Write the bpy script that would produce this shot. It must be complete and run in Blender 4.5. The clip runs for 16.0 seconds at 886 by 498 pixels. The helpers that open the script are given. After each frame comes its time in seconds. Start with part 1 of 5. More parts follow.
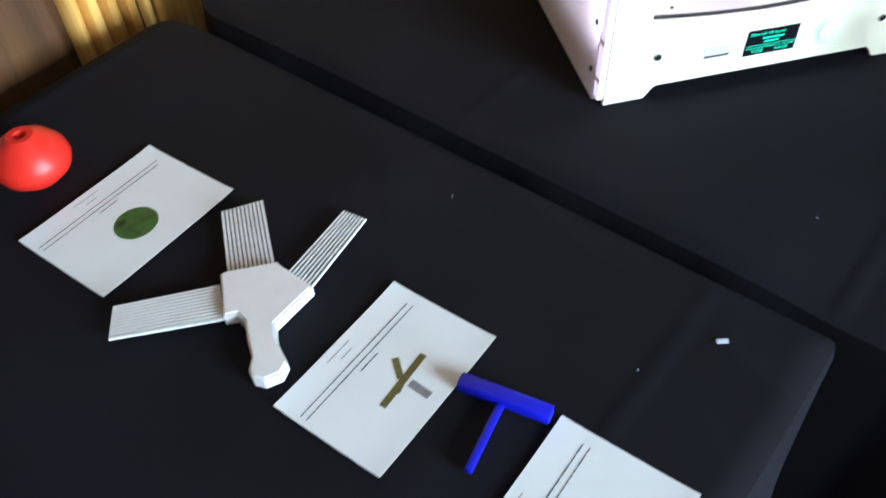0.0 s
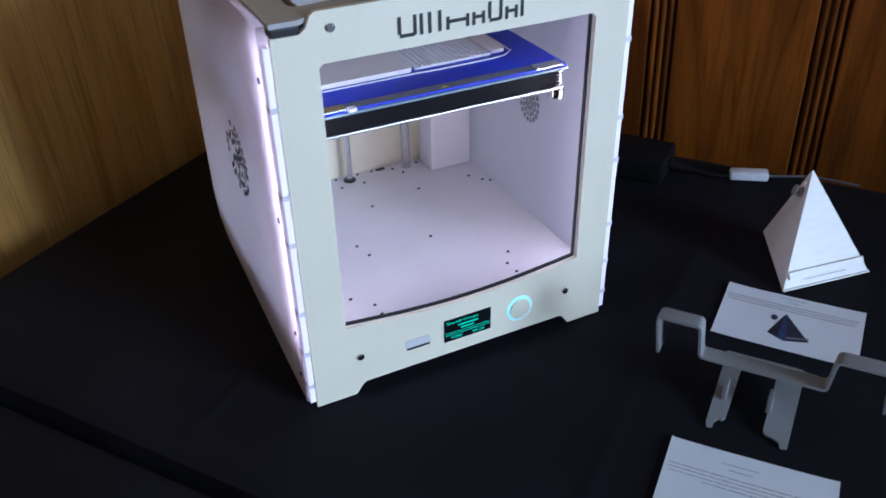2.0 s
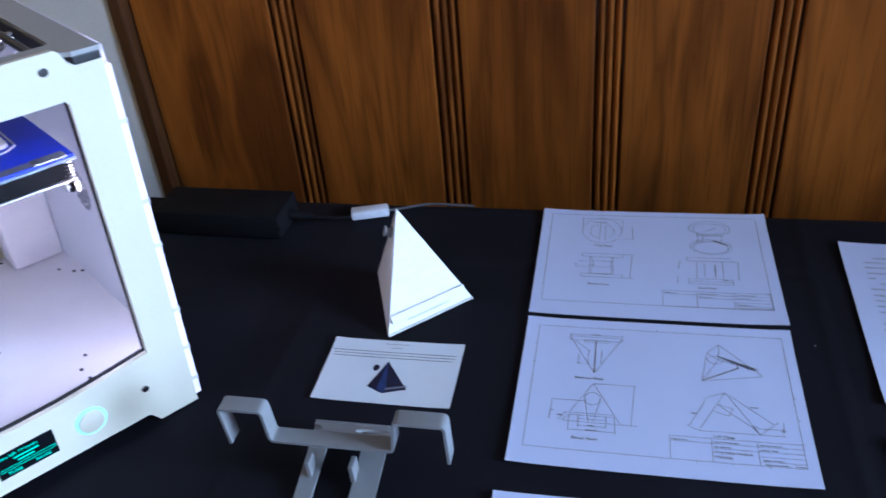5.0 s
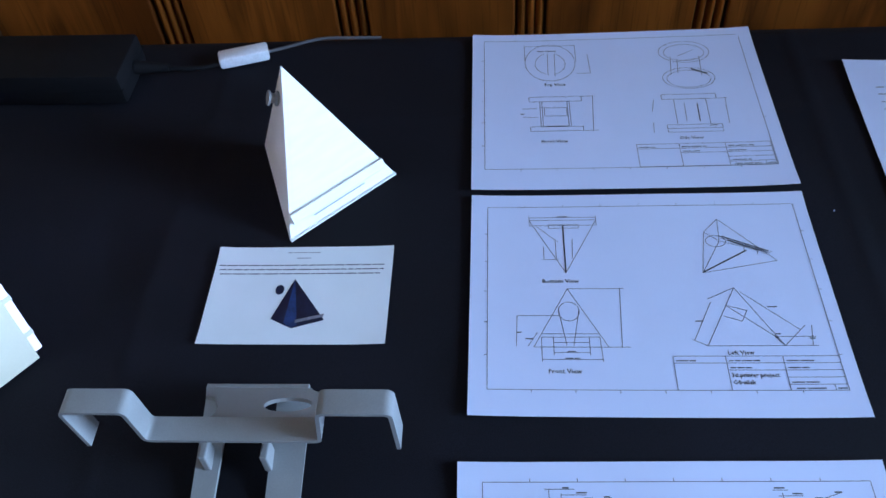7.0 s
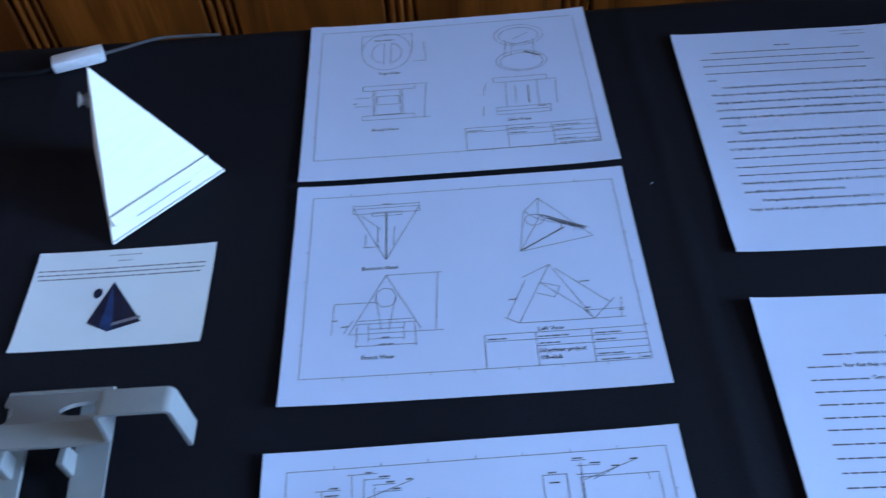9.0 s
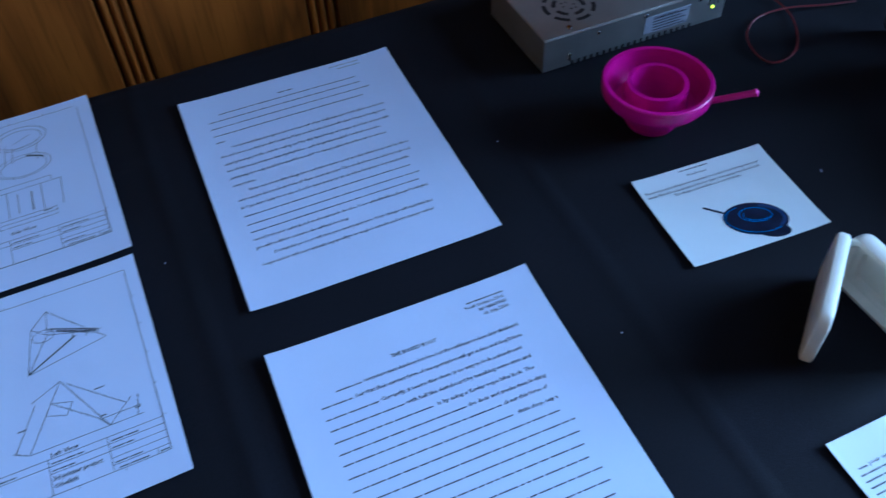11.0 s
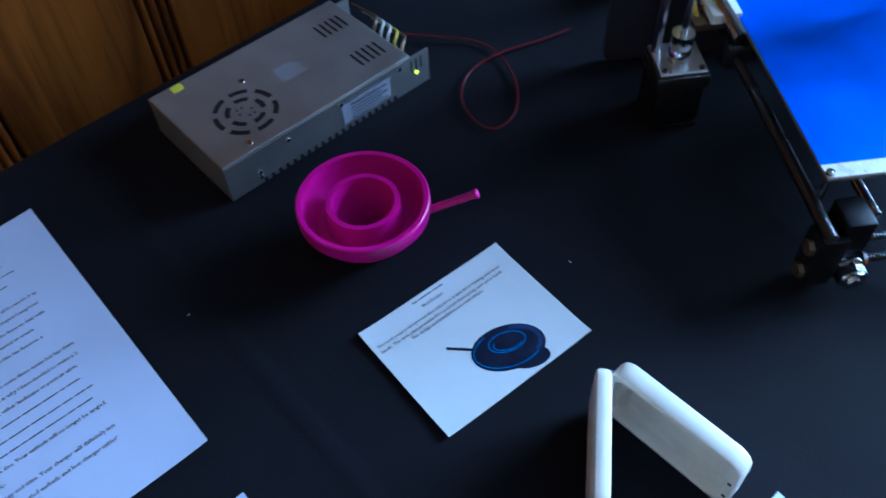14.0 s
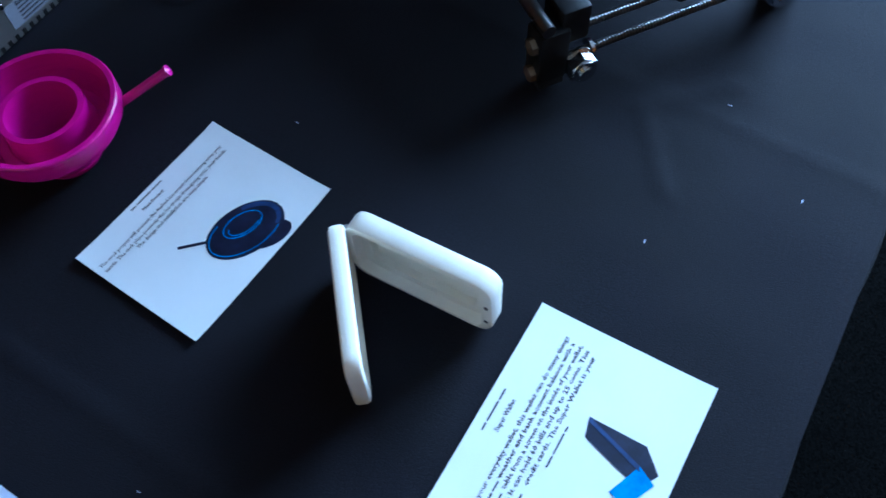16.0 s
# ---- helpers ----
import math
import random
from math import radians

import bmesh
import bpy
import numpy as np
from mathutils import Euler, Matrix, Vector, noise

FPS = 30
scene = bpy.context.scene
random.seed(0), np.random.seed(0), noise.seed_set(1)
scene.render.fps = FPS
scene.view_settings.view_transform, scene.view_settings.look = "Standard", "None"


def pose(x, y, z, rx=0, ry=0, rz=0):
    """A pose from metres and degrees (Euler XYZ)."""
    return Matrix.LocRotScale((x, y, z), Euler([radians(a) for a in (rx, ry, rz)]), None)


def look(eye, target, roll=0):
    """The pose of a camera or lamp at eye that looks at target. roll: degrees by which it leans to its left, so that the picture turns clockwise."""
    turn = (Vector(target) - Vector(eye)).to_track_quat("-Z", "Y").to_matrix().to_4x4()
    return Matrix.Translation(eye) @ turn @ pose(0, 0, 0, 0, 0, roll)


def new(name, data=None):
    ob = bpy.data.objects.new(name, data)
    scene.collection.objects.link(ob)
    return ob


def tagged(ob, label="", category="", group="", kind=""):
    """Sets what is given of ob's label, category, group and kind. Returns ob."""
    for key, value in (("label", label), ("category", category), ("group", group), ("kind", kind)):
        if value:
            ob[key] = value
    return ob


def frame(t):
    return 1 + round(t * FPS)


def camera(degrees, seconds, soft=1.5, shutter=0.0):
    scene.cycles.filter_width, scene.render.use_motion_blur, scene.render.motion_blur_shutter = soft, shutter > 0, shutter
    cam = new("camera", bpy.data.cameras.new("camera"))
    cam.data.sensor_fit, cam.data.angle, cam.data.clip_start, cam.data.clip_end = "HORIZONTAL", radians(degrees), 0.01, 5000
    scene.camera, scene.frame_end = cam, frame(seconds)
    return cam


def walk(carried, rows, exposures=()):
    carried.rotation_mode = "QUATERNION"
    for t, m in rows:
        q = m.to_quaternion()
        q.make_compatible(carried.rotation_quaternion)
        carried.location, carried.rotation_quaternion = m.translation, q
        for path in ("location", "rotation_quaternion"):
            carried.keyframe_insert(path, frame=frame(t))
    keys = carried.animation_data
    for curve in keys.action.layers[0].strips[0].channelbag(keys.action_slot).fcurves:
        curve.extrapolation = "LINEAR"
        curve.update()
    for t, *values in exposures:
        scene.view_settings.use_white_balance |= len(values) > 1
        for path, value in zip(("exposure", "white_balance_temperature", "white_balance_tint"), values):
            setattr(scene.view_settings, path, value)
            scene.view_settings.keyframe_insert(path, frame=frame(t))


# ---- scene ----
cam = camera(54.9, 16.0, 1.5, 0.35)
PATH = [
    (0, (-0.228, -0.817, 0.535), (-1.118, 0.19, -0.948), -4.0),
    (0.5, (-0.207, -0.773, 0.553), (-1.096, 0.335, -0.856), -3.2),
    (1, (-0.187, -0.736, 0.564), (-1.026, 0.526, -0.741), -2.8),
    (1.5, (-0.145, -0.711, 0.596), (-0.973, 0.65, -0.613), -3.4),
    (2, (-0.117, -0.699, 0.61), (-0.921, 0.75, -0.51), -3.3),
    (2.5, (-0.093, -0.682, 0.617), (-0.879, 0.819, -0.445), -3.7),
    (3, (-0.069, -0.654, 0.621), (-0.837, 0.877, -0.412), -4.2),
    (3.5, (-0.048, -0.631, 0.62), (-0.789, 0.918, -0.407), -4.8),
    (4, (0.001, -0.595, 0.618), (-0.655, 0.995, -0.403), -4.7),
    (4.5, (0.055, -0.564, 0.621), (-0.47, 1.059, -0.423), -4.8),
    (5, (0.091, -0.54, 0.617), (-0.3, 1.068, -0.505), -5.3),
    (5.2, (0.098, -0.521, 0.608), (-0.246, 1.069, -0.553), -5.7),
    (7.3, (0.02, -0.291, 0.53), (-0.106, 0.969, -1.019), -5.1),
    (7.5, (0.033, -0.293, 0.523), (-0.101, 0.959, -1.03), -5.7),
    (8, (0.058, -0.3, 0.52), (-0.084, 0.946, -1.038), -5.6),
    (8.5, (0.091, -0.305, 0.524), (-0.039, 0.946, -1.031), -6.1),
    (9, (0.137, -0.305, 0.531), (0.097, 0.976, -1.005), -5.1),
    (9.5, (0.186, -0.303, 0.534), (0.295, 0.981, -0.997), -3.6),
    (10, (0.23, -0.306, 0.533), (0.499, 0.964, -0.988), -2.2),
    (12.3, (0.465, -0.339, 0.548), (1.085, 0.813, -0.964), -4.0),
    (12.5, (0.477, -0.33, 0.548), (1.098, 0.819, -0.966), -3.8),
    (13, (0.502, -0.267, 0.546), (1.159, 0.846, -0.979), -4.0),
    (13.5, (0.509, -0.208, 0.541), (1.25, 0.853, -0.984), -2.7),
    (14, (0.534, -0.195, 0.525), (1.326, 0.753, -1.048), -3.2),
    (14.5, (0.561, -0.195, 0.509), (1.394, 0.616, -1.119), -2.9),
    (15, (0.584, -0.209, 0.496), (1.401, 0.493, -1.19), -3.9),
    (15.5, (0.584, -0.219, 0.483), (1.397, 0.371, -1.246), -4.8),
    (16, (0.598, -0.251, 0.468), (1.426, 0.319, -1.261), -4.6),
]
EXPOSURES = [(0.0, 0.75, 6400, 8), (0.7, 0.75, 6350, 8), (1.2, 0.22, 6150, 9), (1.5, -0.2, 5950, 13), (2.0, -0.45, 5700, 18), (2.5, -0.38, 5680, 19), (3.5, -0.3, 5620, 19), (5.0, 0.14, 5250, 19), (7.5, 0.3, 5100, 12), (9.0, 0.12, 4800, 11), (10.0, -0.05, 4550, 8), (12.5, 0.2, 4400, 7), (14.0, 0.25, 4500, 7), (16.0, 0.36, 4750, 6)]
walk(cam, [(t, look(eye, target, roll)) for t, eye, target, roll in PATH], EXPOSURES)

# ---- light: one wide window to the right of the tables ----
world = bpy.data.worlds.new("world")
scene.world = world
world.use_nodes = True
wn = world.node_tree.nodes
sky = wn.new("ShaderNodeTexSky")
sky.sky_type, sky.sun_disc = "NISHITA", False
sky.sun_elevation, sky.sun_rotation = radians(38), radians(200)
wn["Background"].inputs["Strength"].default_value = 0.12
world.node_tree.links.new(sky.outputs["Color"], wn["Background"].inputs["Color"])


def area_lamp(name, eye, target, sx, sy, watts, colour):
    data = bpy.data.lights.new(name, "AREA")
    data.shape, data.size, data.size_y, data.energy, data.color = "RECTANGLE", sx, sy, watts, colour
    ob = new(name, data)
    ob.matrix_world = look(eye, target)
    return ob


area_lamp("window_daylight", (3.42, -0.4, 0.93), (0.3, -0.2, 0.0), 2.0, 1.55, 330, (0.66, 0.83, 1.0))

# ---- small tools ----
def part(name, bm, material, parent=None, label="", smooth=False):
    me = bpy.data.meshes.new(name)
    bmesh.ops.recalc_face_normals(bm, faces=bm.faces[:])
    bm.to_mesh(me)
    bm.free()
    if smooth:
        for p in me.polygons:
            p.use_smooth = True
        me.set_sharp_from_angle(angle=radians(35))
    if material:
        me.materials.append(material)
    ob = new(name, me)
    if parent:
        ob.parent = parent
    if label:
        ob["label"] = label
    return ob


def thing(name, label, category, m=None, group="", kind=""):
    ob = new(name)
    ob.empty_display_size = 0.02
    if m is not None:
        ob.matrix_world = m
    return tagged(ob, label, category, group, kind)


def box(bm, x0, x1, y0, y1, z0, z1, m=None, bevel=0.0):
    """A box, its edges rounded if asked."""
    vs = [bm.verts.new((x, y, z)) for x in (x0, x1) for y in (y0, y1) for z in (z0, z1)]
    fs = [bm.faces.new([vs[i] for i in f]) for f in ((0, 1, 3, 2), (4, 6, 7, 5), (0, 4, 5, 1), (2, 3, 7, 6), (0, 2, 6, 4), (1, 5, 7, 3))]
    if m is not None:
        bmesh.ops.transform(bm, matrix=m, verts=vs)
    if bevel:
        es = list({e for f in fs for e in f.edges})
        bmesh.ops.bevel(bm, geom=es, offset=bevel, segments=2, affect="EDGES", profile=0.5)
    return bm


def boxed(*a, **k):
    return box(bmesh.new(), *a, **k)


def prism(bm, outline, z0, z1, m=None, holes=()):
    """A flat outline raised from z0 to z1, with holes cut through it."""
    edges = []
    for ring in (outline, *holes):
        vs = [bm.verts.new((x, y, z0)) for x, y in ring]
        edges += [bm.edges.new((a, b)) for a, b in zip(vs, vs[1:] + vs[:1])]
    base_verts = list({v for e in edges for v in e.verts})
    made = bmesh.ops.triangle_fill(bm, use_beauty=True, use_dissolve=False, edges=edges)
    faces = [g for g in made["geom"] if isinstance(g, bmesh.types.BMFace)]
    ext = bmesh.ops.extrude_face_region(bm, geom=faces)
    top = [g for g in ext["geom"] if isinstance(g, bmesh.types.BMVert)]
    bmesh.ops.translate(bm, verts=top, vec=(0, 0, z1 - z0))
    if m is not None:
        bmesh.ops.transform(bm, matrix=m, verts=list(set(base_verts + top)))
    return bm


def rod(bm, a, b, r, n=12, r2=None):
    """A round bar from a to b."""
    a, b = Vector(a), Vector(b)
    turn = (b - a).to_track_quat("Z", "Y").to_matrix().to_4x4()
    bmesh.ops.create_cone(bm, cap_ends=True, segments=n, radius1=r, radius2=r if r2 is None else r2, depth=(b - a).length,
                          matrix=Matrix.Translation((a + b) / 2) @ turn)
    return bm


def lathe(bm, profile, n=48, m=None):
    """A profile of (radius, height) turned about z; a closed loop of it gives a solid."""
    rings = []
    for r, z in profile:
        rings.append([bm.verts.new((r * math.cos(6.283185 * i / n), r * math.sin(6.283185 * i / n), z)) for i in range(n)])
    for a, b in zip(rings, rings[1:] + rings[:1]):
        for i in range(n):
            j = (i + 1) % n
            bm.faces.new((a[i], a[j], b[j], b[i]))
    if m is not None:
        bmesh.ops.transform(bm, matrix=m, verts=[v for ring in rings for v in ring])
    return bm


def tube(bm, points, r, n=8):
    """A bent round bar or cable through points, smoothed as a curve."""
    pts = [Vector(p) for p in points]
    fine = []
    for i in range(len(pts) - 1):
        p0, p1, p2, p3 = pts[max(i - 1, 0)], pts[i], pts[i + 1], pts[min(i + 2, len(pts) - 1)]
        for k in range(8):
            t = k / 8
            fine.append(0.5 * (2 * p1 + (p2 - p0) * t + (2 * p0 - 5 * p1 + 4 * p2 - p3) * t * t + (3 * p1 - p0 - 3 * p2 + p3) * t ** 3))
    fine.append(pts[-1])
    rings = []
    for i, p in enumerate(fine):
        d = (fine[min(i + 1, len(fine) - 1)] - fine[max(i - 1, 0)]).normalized()
        side = d.cross(Vector((0, 0, 1)))
        side = side.normalized() if side.length > 1e-4 else Vector((1, 0, 0))
        up = side.cross(d)
        rings.append([bm.verts.new(p + r * (math.cos(6.283185 * k / n) * side + math.sin(6.283185 * k / n) * up)) for k in range(n)])
    for a, b in zip(rings, rings[1:]):
        for k in range(n):
            bm.faces.new((a[k], a[(k + 1) % n], b[(k + 1) % n], b[k]))
    bm.faces.new(rings[0])
    bm.faces.new(rings[-1])
    return bm


def rounded(x0, x1, y0, y1, r, n=5):
    """The outline of a rectangle with round corners."""
    out = []
    for cx, cy, a0 in ((x1 - r, y1 - r, 0), (x0 + r, y1 - r, 90), (x0 + r, y0 + r, 180), (x1 - r, y0 + r, 270)):
        out += [(cx + r * math.cos(radians(a0 + 90 * k / n)), cy + r * math.sin(radians(a0 + 90 * k / n))) for k in range(n + 1)]
    return out


UPRIGHT = Matrix(((1, 0, 0, 0), (0, 0, -1, 0), (0, 1, 0, 0), (0, 0, 0, 1)))  # x, y, z of a flat outline become x, z, -y

# ---- materials ----
def mat(name, colour, rough=0.5, metal=0.0, grain=0.0, grain_size=0.002, stain=0.0, stain_size=0.1, bump=0.0, emit=None, power=0.0, spec=0.5, stretch=(1, 1, 1), second=None):
    """A surface with fine grain and wide stains about its base colour."""
    m = bpy.data.materials.new(name)
    m.use_nodes = True
    nt, b = m.node_tree, m.node_tree.nodes["Principled BSDF"]
    link = nt.links.new
    b.inputs["Roughness"].default_value, b.inputs["Metallic"].default_value = rough, metal
    b.inputs["Specular IOR Level"].default_value = spec
    b.inputs["Base Color"].default_value = (*colour, 1)
    if emit:
        b.inputs["Emission Color"].default_value, b.inputs["Emission Strength"].default_value = (*emit, 1), power
    if not (grain or stain or bump):
        return m
    co, mp = nt.nodes.new("ShaderNodeTexCoord"), nt.nodes.new("ShaderNodeMapping")
    mp.inputs["Scale"].default_value = stretch
    link(co.outputs["Object"], mp.inputs["Vector"])
    fine, wide = nt.nodes.new("ShaderNodeTexNoise"), nt.nodes.new("ShaderNodeTexNoise")
    fine.inputs["Scale"].default_value, fine.inputs["Detail"].default_value = 1 / grain_size, 4
    wide.inputs["Scale"].default_value, wide.inputs["Detail"].default_value = 1 / stain_size, 5
    for node in (fine, wide):
        link(mp.outputs["Vector"], node.inputs["Vector"])
    base = None
    for node, amount in ((wide, stain), (fine, grain)):
        if not amount:
            continue
        ramp = nt.nodes.new("ShaderNodeMapRange")
        ramp.inputs["From Min"].default_value, ramp.inputs["From Max"].default_value = 0.3, 0.7
        ramp.inputs["To Min"].default_value, ramp.inputs["To Max"].default_value = 1 - amount, 1 + amount
        link(node.outputs["Fac"], ramp.inputs["Value"])
        mul = nt.nodes.new("ShaderNodeMix")
        mul.data_type, mul.blend_type = "RGBA", "MULTIPLY"
        mul.inputs[0].default_value = 1.0
        if base:
            link(base, mul.inputs[6])
        else:
            mul.inputs[6].default_value = (*colour, 1)
        link(ramp.outputs["Result"], mul.inputs[7])
        base = mul.outputs[2]
    if base:
        link(base, b.inputs["Base Color"])
    rr = nt.nodes.new("ShaderNodeMapRange")
    rr.inputs["To Min"].default_value, rr.inputs["To Max"].default_value = max(rough - 0.12, 0.02), min(rough + 0.12, 1)
    link(wide.outputs["Fac"], rr.inputs["Value"])
    link(rr.outputs["Result"], b.inputs["Roughness"])
    if bump:
        bp = nt.nodes.new("ShaderNodeBump")
        bp.inputs["Strength"].default_value, bp.inputs["Distance"].default_value = bump, grain_size * 0.6
        link(fine.outputs["Fac"], bp.inputs["Height"])
        link(bp.outputs["Normal"], b.inputs["Normal"])
    return m


def wood(name, dark, light, axis=2, rough=0.38, spec=0.5):
    """Varnished oak: long grain along one axis, flame figure and pores."""
    m = bpy.data.materials.new(name)
    m.use_nodes = True
    nt, b = m.node_tree, m.node_tree.nodes["Principled BSDF"]
    link = nt.links.new
    co, info = nt.nodes.new("ShaderNodeTexCoord"), nt.nodes.new("ShaderNodeObjectInfo")
    off = nt.nodes.new("ShaderNodeVectorMath")
    off.operation = "SCALE"
    off.inputs[0].default_value = (7.1, 3.7, 5.3)
    link(info.outputs["Random"], off.inputs["Scale"])
    plus = nt.nodes.new("ShaderNodeVectorMath")
    link(co.outputs["Object"], plus.inputs[0])
    link(off.outputs["Vector"], plus.inputs[1])
    figures = []
    for scale, squash, detail, warp in ((6.0, 0.13, 3, 1.0), (230.0, 0.03, 3, 0.0), (3.0, 0.4, 4, 0.6)):
        mp, nz = nt.nodes.new("ShaderNodeMapping"), nt.nodes.new("ShaderNodeTexNoise")
        s = [1.0, 1.0, 1.0]
        s[axis] = squash
        mp.inputs["Scale"].default_value = s
        nz.inputs["Scale"].default_value, nz.inputs["Detail"].default_value, nz.inputs["Distortion"].default_value = scale, detail, warp
        link(plus.outputs["Vector"], mp.inputs["Vector"])
        link(mp.outputs["Vector"], nz.inputs["Vector"])
        figures.append(nz.outputs["Fac"])
    rings = nt.nodes.new("ShaderNodeMath")
    rings.operation = "MULTIPLY"
    rings.inputs[1].default_value = 11.0
    link(figures[0], rings.inputs[0])
    tri = nt.nodes.new("ShaderNodeMath")
    tri.operation = "PINGPONG"
    tri.inputs[1].default_value = 1.0
    link(rings.outputs[0], tri.inputs[0])
    mix1 = nt.nodes.new("ShaderNodeMath")
    mix1.operation = "MULTIPLY_ADD"
    mix1.inputs[1].default_value = 0.3
    link(tri.outputs[0], mix1.inputs[0])
    link(figures[2], mix1.inputs[2])
    ramp = nt.nodes.new("ShaderNodeValToRGB")
    ramp.color_ramp.elements[0].position, ramp.color_ramp.elements[0].color = 0.4, (*dark, 1)
    ramp.color_ramp.elements[1].position, ramp.color_ramp.elements[1].color = 0.85, (*light, 1)
    link(mix1.outputs[0], ramp.inputs["Fac"])
    pore = nt.nodes.new("ShaderNodeMapRange")
    pore.inputs["From Min"].default_value, pore.inputs["From Max"].default_value = 0.36, 0.46
    pore.inputs["To Min"].default_value, pore.inputs["To Max"].default_value = 0.76, 1.0
    link(figures[1], pore.inputs["Value"])
    mul = nt.nodes.new("ShaderNodeMix")
    mul.data_type, mul.blend_type = "RGBA", "MULTIPLY"
    mul.inputs[0].default_value = 1.0
    link(ramp.outputs["Color"], mul.inputs[6])
    link(pore.outputs["Result"], mul.inputs[7])
    each = nt.nodes.new("ShaderNodeMapRange")
    each.inputs["To Min"].default_value, each.inputs["To Max"].default_value = 0.84, 1.14
    link(info.outputs["Random"], each.inputs["Value"])
    tone = nt.nodes.new("ShaderNodeMix")
    tone.data_type, tone.blend_type = "RGBA", "MULTIPLY"
    tone.inputs[0].default_value = 1.0
    link(mul.outputs[2], tone.inputs[6])
    link(each.outputs["Result"], tone.inputs[7])
    link(tone.outputs[2], b.inputs["Base Color"])
    b.inputs["Roughness"].default_value, b.inputs["Specular IOR Level"].default_value = rough, spec
    bp = nt.nodes.new("ShaderNodeBump")
    bp.inputs["Strength"].default_value, bp.inputs["Distance"].default_value = 0.25, 0.0005
    link(pore.outputs["Result"], bp.inputs["Height"])
    link(bp.outputs["Normal"], b.inputs["Normal"])
    return m


CLOTH = mat("black_cloth", (0.0062, 0.0060, 0.0098), 0.9, grain=0.4, grain_size=0.0009, stain=0.3, stain_size=0.12, bump=0.4, spec=0.2)
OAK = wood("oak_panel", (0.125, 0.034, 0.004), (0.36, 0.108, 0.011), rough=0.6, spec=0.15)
# end-wall oak: the window's brightness on it is put into the base colour
OAK_LEFT_LIT = wood("oak_end_wall_lit", (0.62, 0.30, 0.065), (0.90, 0.55, 0.16), rough=0.3)
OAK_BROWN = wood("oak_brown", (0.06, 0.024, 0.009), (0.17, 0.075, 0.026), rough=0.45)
OAK_DARK = wood("oak_groove", (0.035, 0.012, 0.004), (0.10, 0.04, 0.012))
PAPER = mat("printer_paper", (0.66, 0.73, 0.96), 0.7, grain=0.02, grain_size=0.0006, stain=0.015, stain_size=0.05, bump=0.08)
CARD = mat("card_stock", (0.78, 0.83, 0.86), 0.45, grain=0.02, grain_size=0.0006, stain=0.02, stain_size=0.04, bump=0.05)
INK = mat("printed_ink", (0.045, 0.045, 0.055), 0.6, grain=0.3, grain_size=0.0015)
INK_GREY = mat("printed_grey_ink", (0.33, 0.34, 0.38), 0.6, grain=0.25, grain_size=0.0015)
WHITE_WALL = mat("painted_plaster", (0.74, 0.75, 0.72), 0.8, grain=0.04, grain_size=0.004, stain=0.05, stain_size=0.4, bump=0.2)
CARPET = mat("dark_carpet", (0.003, 0.003, 0.003), 0.98, spec=0.0, grain=0.5, grain_size=0.004, stain=0.25, stain_size=0.3, bump=0.6)
WHITE_PANEL = mat("white_dibond", (0.80, 0.76, 0.59), 0.38, grain=0.015, grain_size=0.003, stain=0.025, stain_size=0.09)
PINK_PLASTIC = mat("magenta_plastic", (0.62, 0.002, 0.27), 0.32, grain=0.04, grain_size=0.0012, stain=0.04, stain_size=0.03, bump=0.06, stretch=(1, 1, 8), spec=0.35)
RED_PLASTIC = mat("red_plastic", (0.75, 0.025, 0.015), 0.4, grain=0.06, grain_size=0.0012, stain=0.05, stain_size=0.03, bump=0.15, stretch=(1, 1, 8))
BLUE_PLASTIC = mat("blue_plastic", (0.006, 0.010, 0.55), 0.4, grain=0.08, grain_size=0.001, stain=0.06, stain_size=0.02, bump=0.15)
WHITE_PLA = mat("white_printed_plastic", (0.86, 0.85, 0.79), 0.42, grain=0.02, grain_size=0.0008, stain=0.03, stain_size=0.03, bump=0.1, stretch=(1, 1, 6))
IVORY_PLA = mat("ivory_printed_plastic", (0.86, 0.83, 0.73), 0.36, grain=0.03, grain_size=0.0008, stain=0.04, stain_size=0.02, bump=0.12)
GREY_PLA = mat("silver_grey_plastic", (0.26, 0.27, 0.27), 0.38, grain=0.06, grain_size=0.0008, stain=0.06, stain_size=0.02, bump=0.15)
STEEL = mat("polished_steel", (0.62, 0.62, 0.62), 0.18, 1.0, grain=0.04, grain_size=0.001, stain=0.05, stain_size=0.03)
ALU = mat("brushed_aluminium", (0.55, 0.54, 0.53), 0.36, 1.0, grain=0.08, grain_size=0.001, stain=0.06, stain_size=0.05, stretch=(1, 9, 1))
BLACK_PLASTIC = mat("black_plastic", (0.014, 0.014, 0.015), 0.42, grain=0.15, grain_size=0.001, stain=0.1, stain_size=0.03, bump=0.12)
CEILING = mat("ceiling_plaster", (0.30, 0.29, 0.27), 0.9, grain=0.04, grain_size=0.004, stain=0.05, stain_size=0.4, bump=0.2)


def frosted(name, colour, share):
    """White acrylic that lets part of the light behind it through."""
    m = mat(name, colour, 0.4, grain=0.015, grain_size=0.003, stain=0.03, stain_size=0.08)
    nt = m.node_tree
    b, out = nt.nodes["Principled BSDF"], nt.nodes["Material Output"]
    glow, mix = nt.nodes.new("ShaderNodeBsdfTranslucent"), nt.nodes.new("ShaderNodeMixShader")
    glow.inputs["Color"].default_value = (*colour, 1)
    mix.inputs["Fac"].default_value = share
    nt.links.new(b.outputs[0], mix.inputs[1])
    nt.links.new(glow.outputs[0], mix.inputs[2])
    nt.links.new(mix.outputs[0], out.inputs["Surface"])
    return m


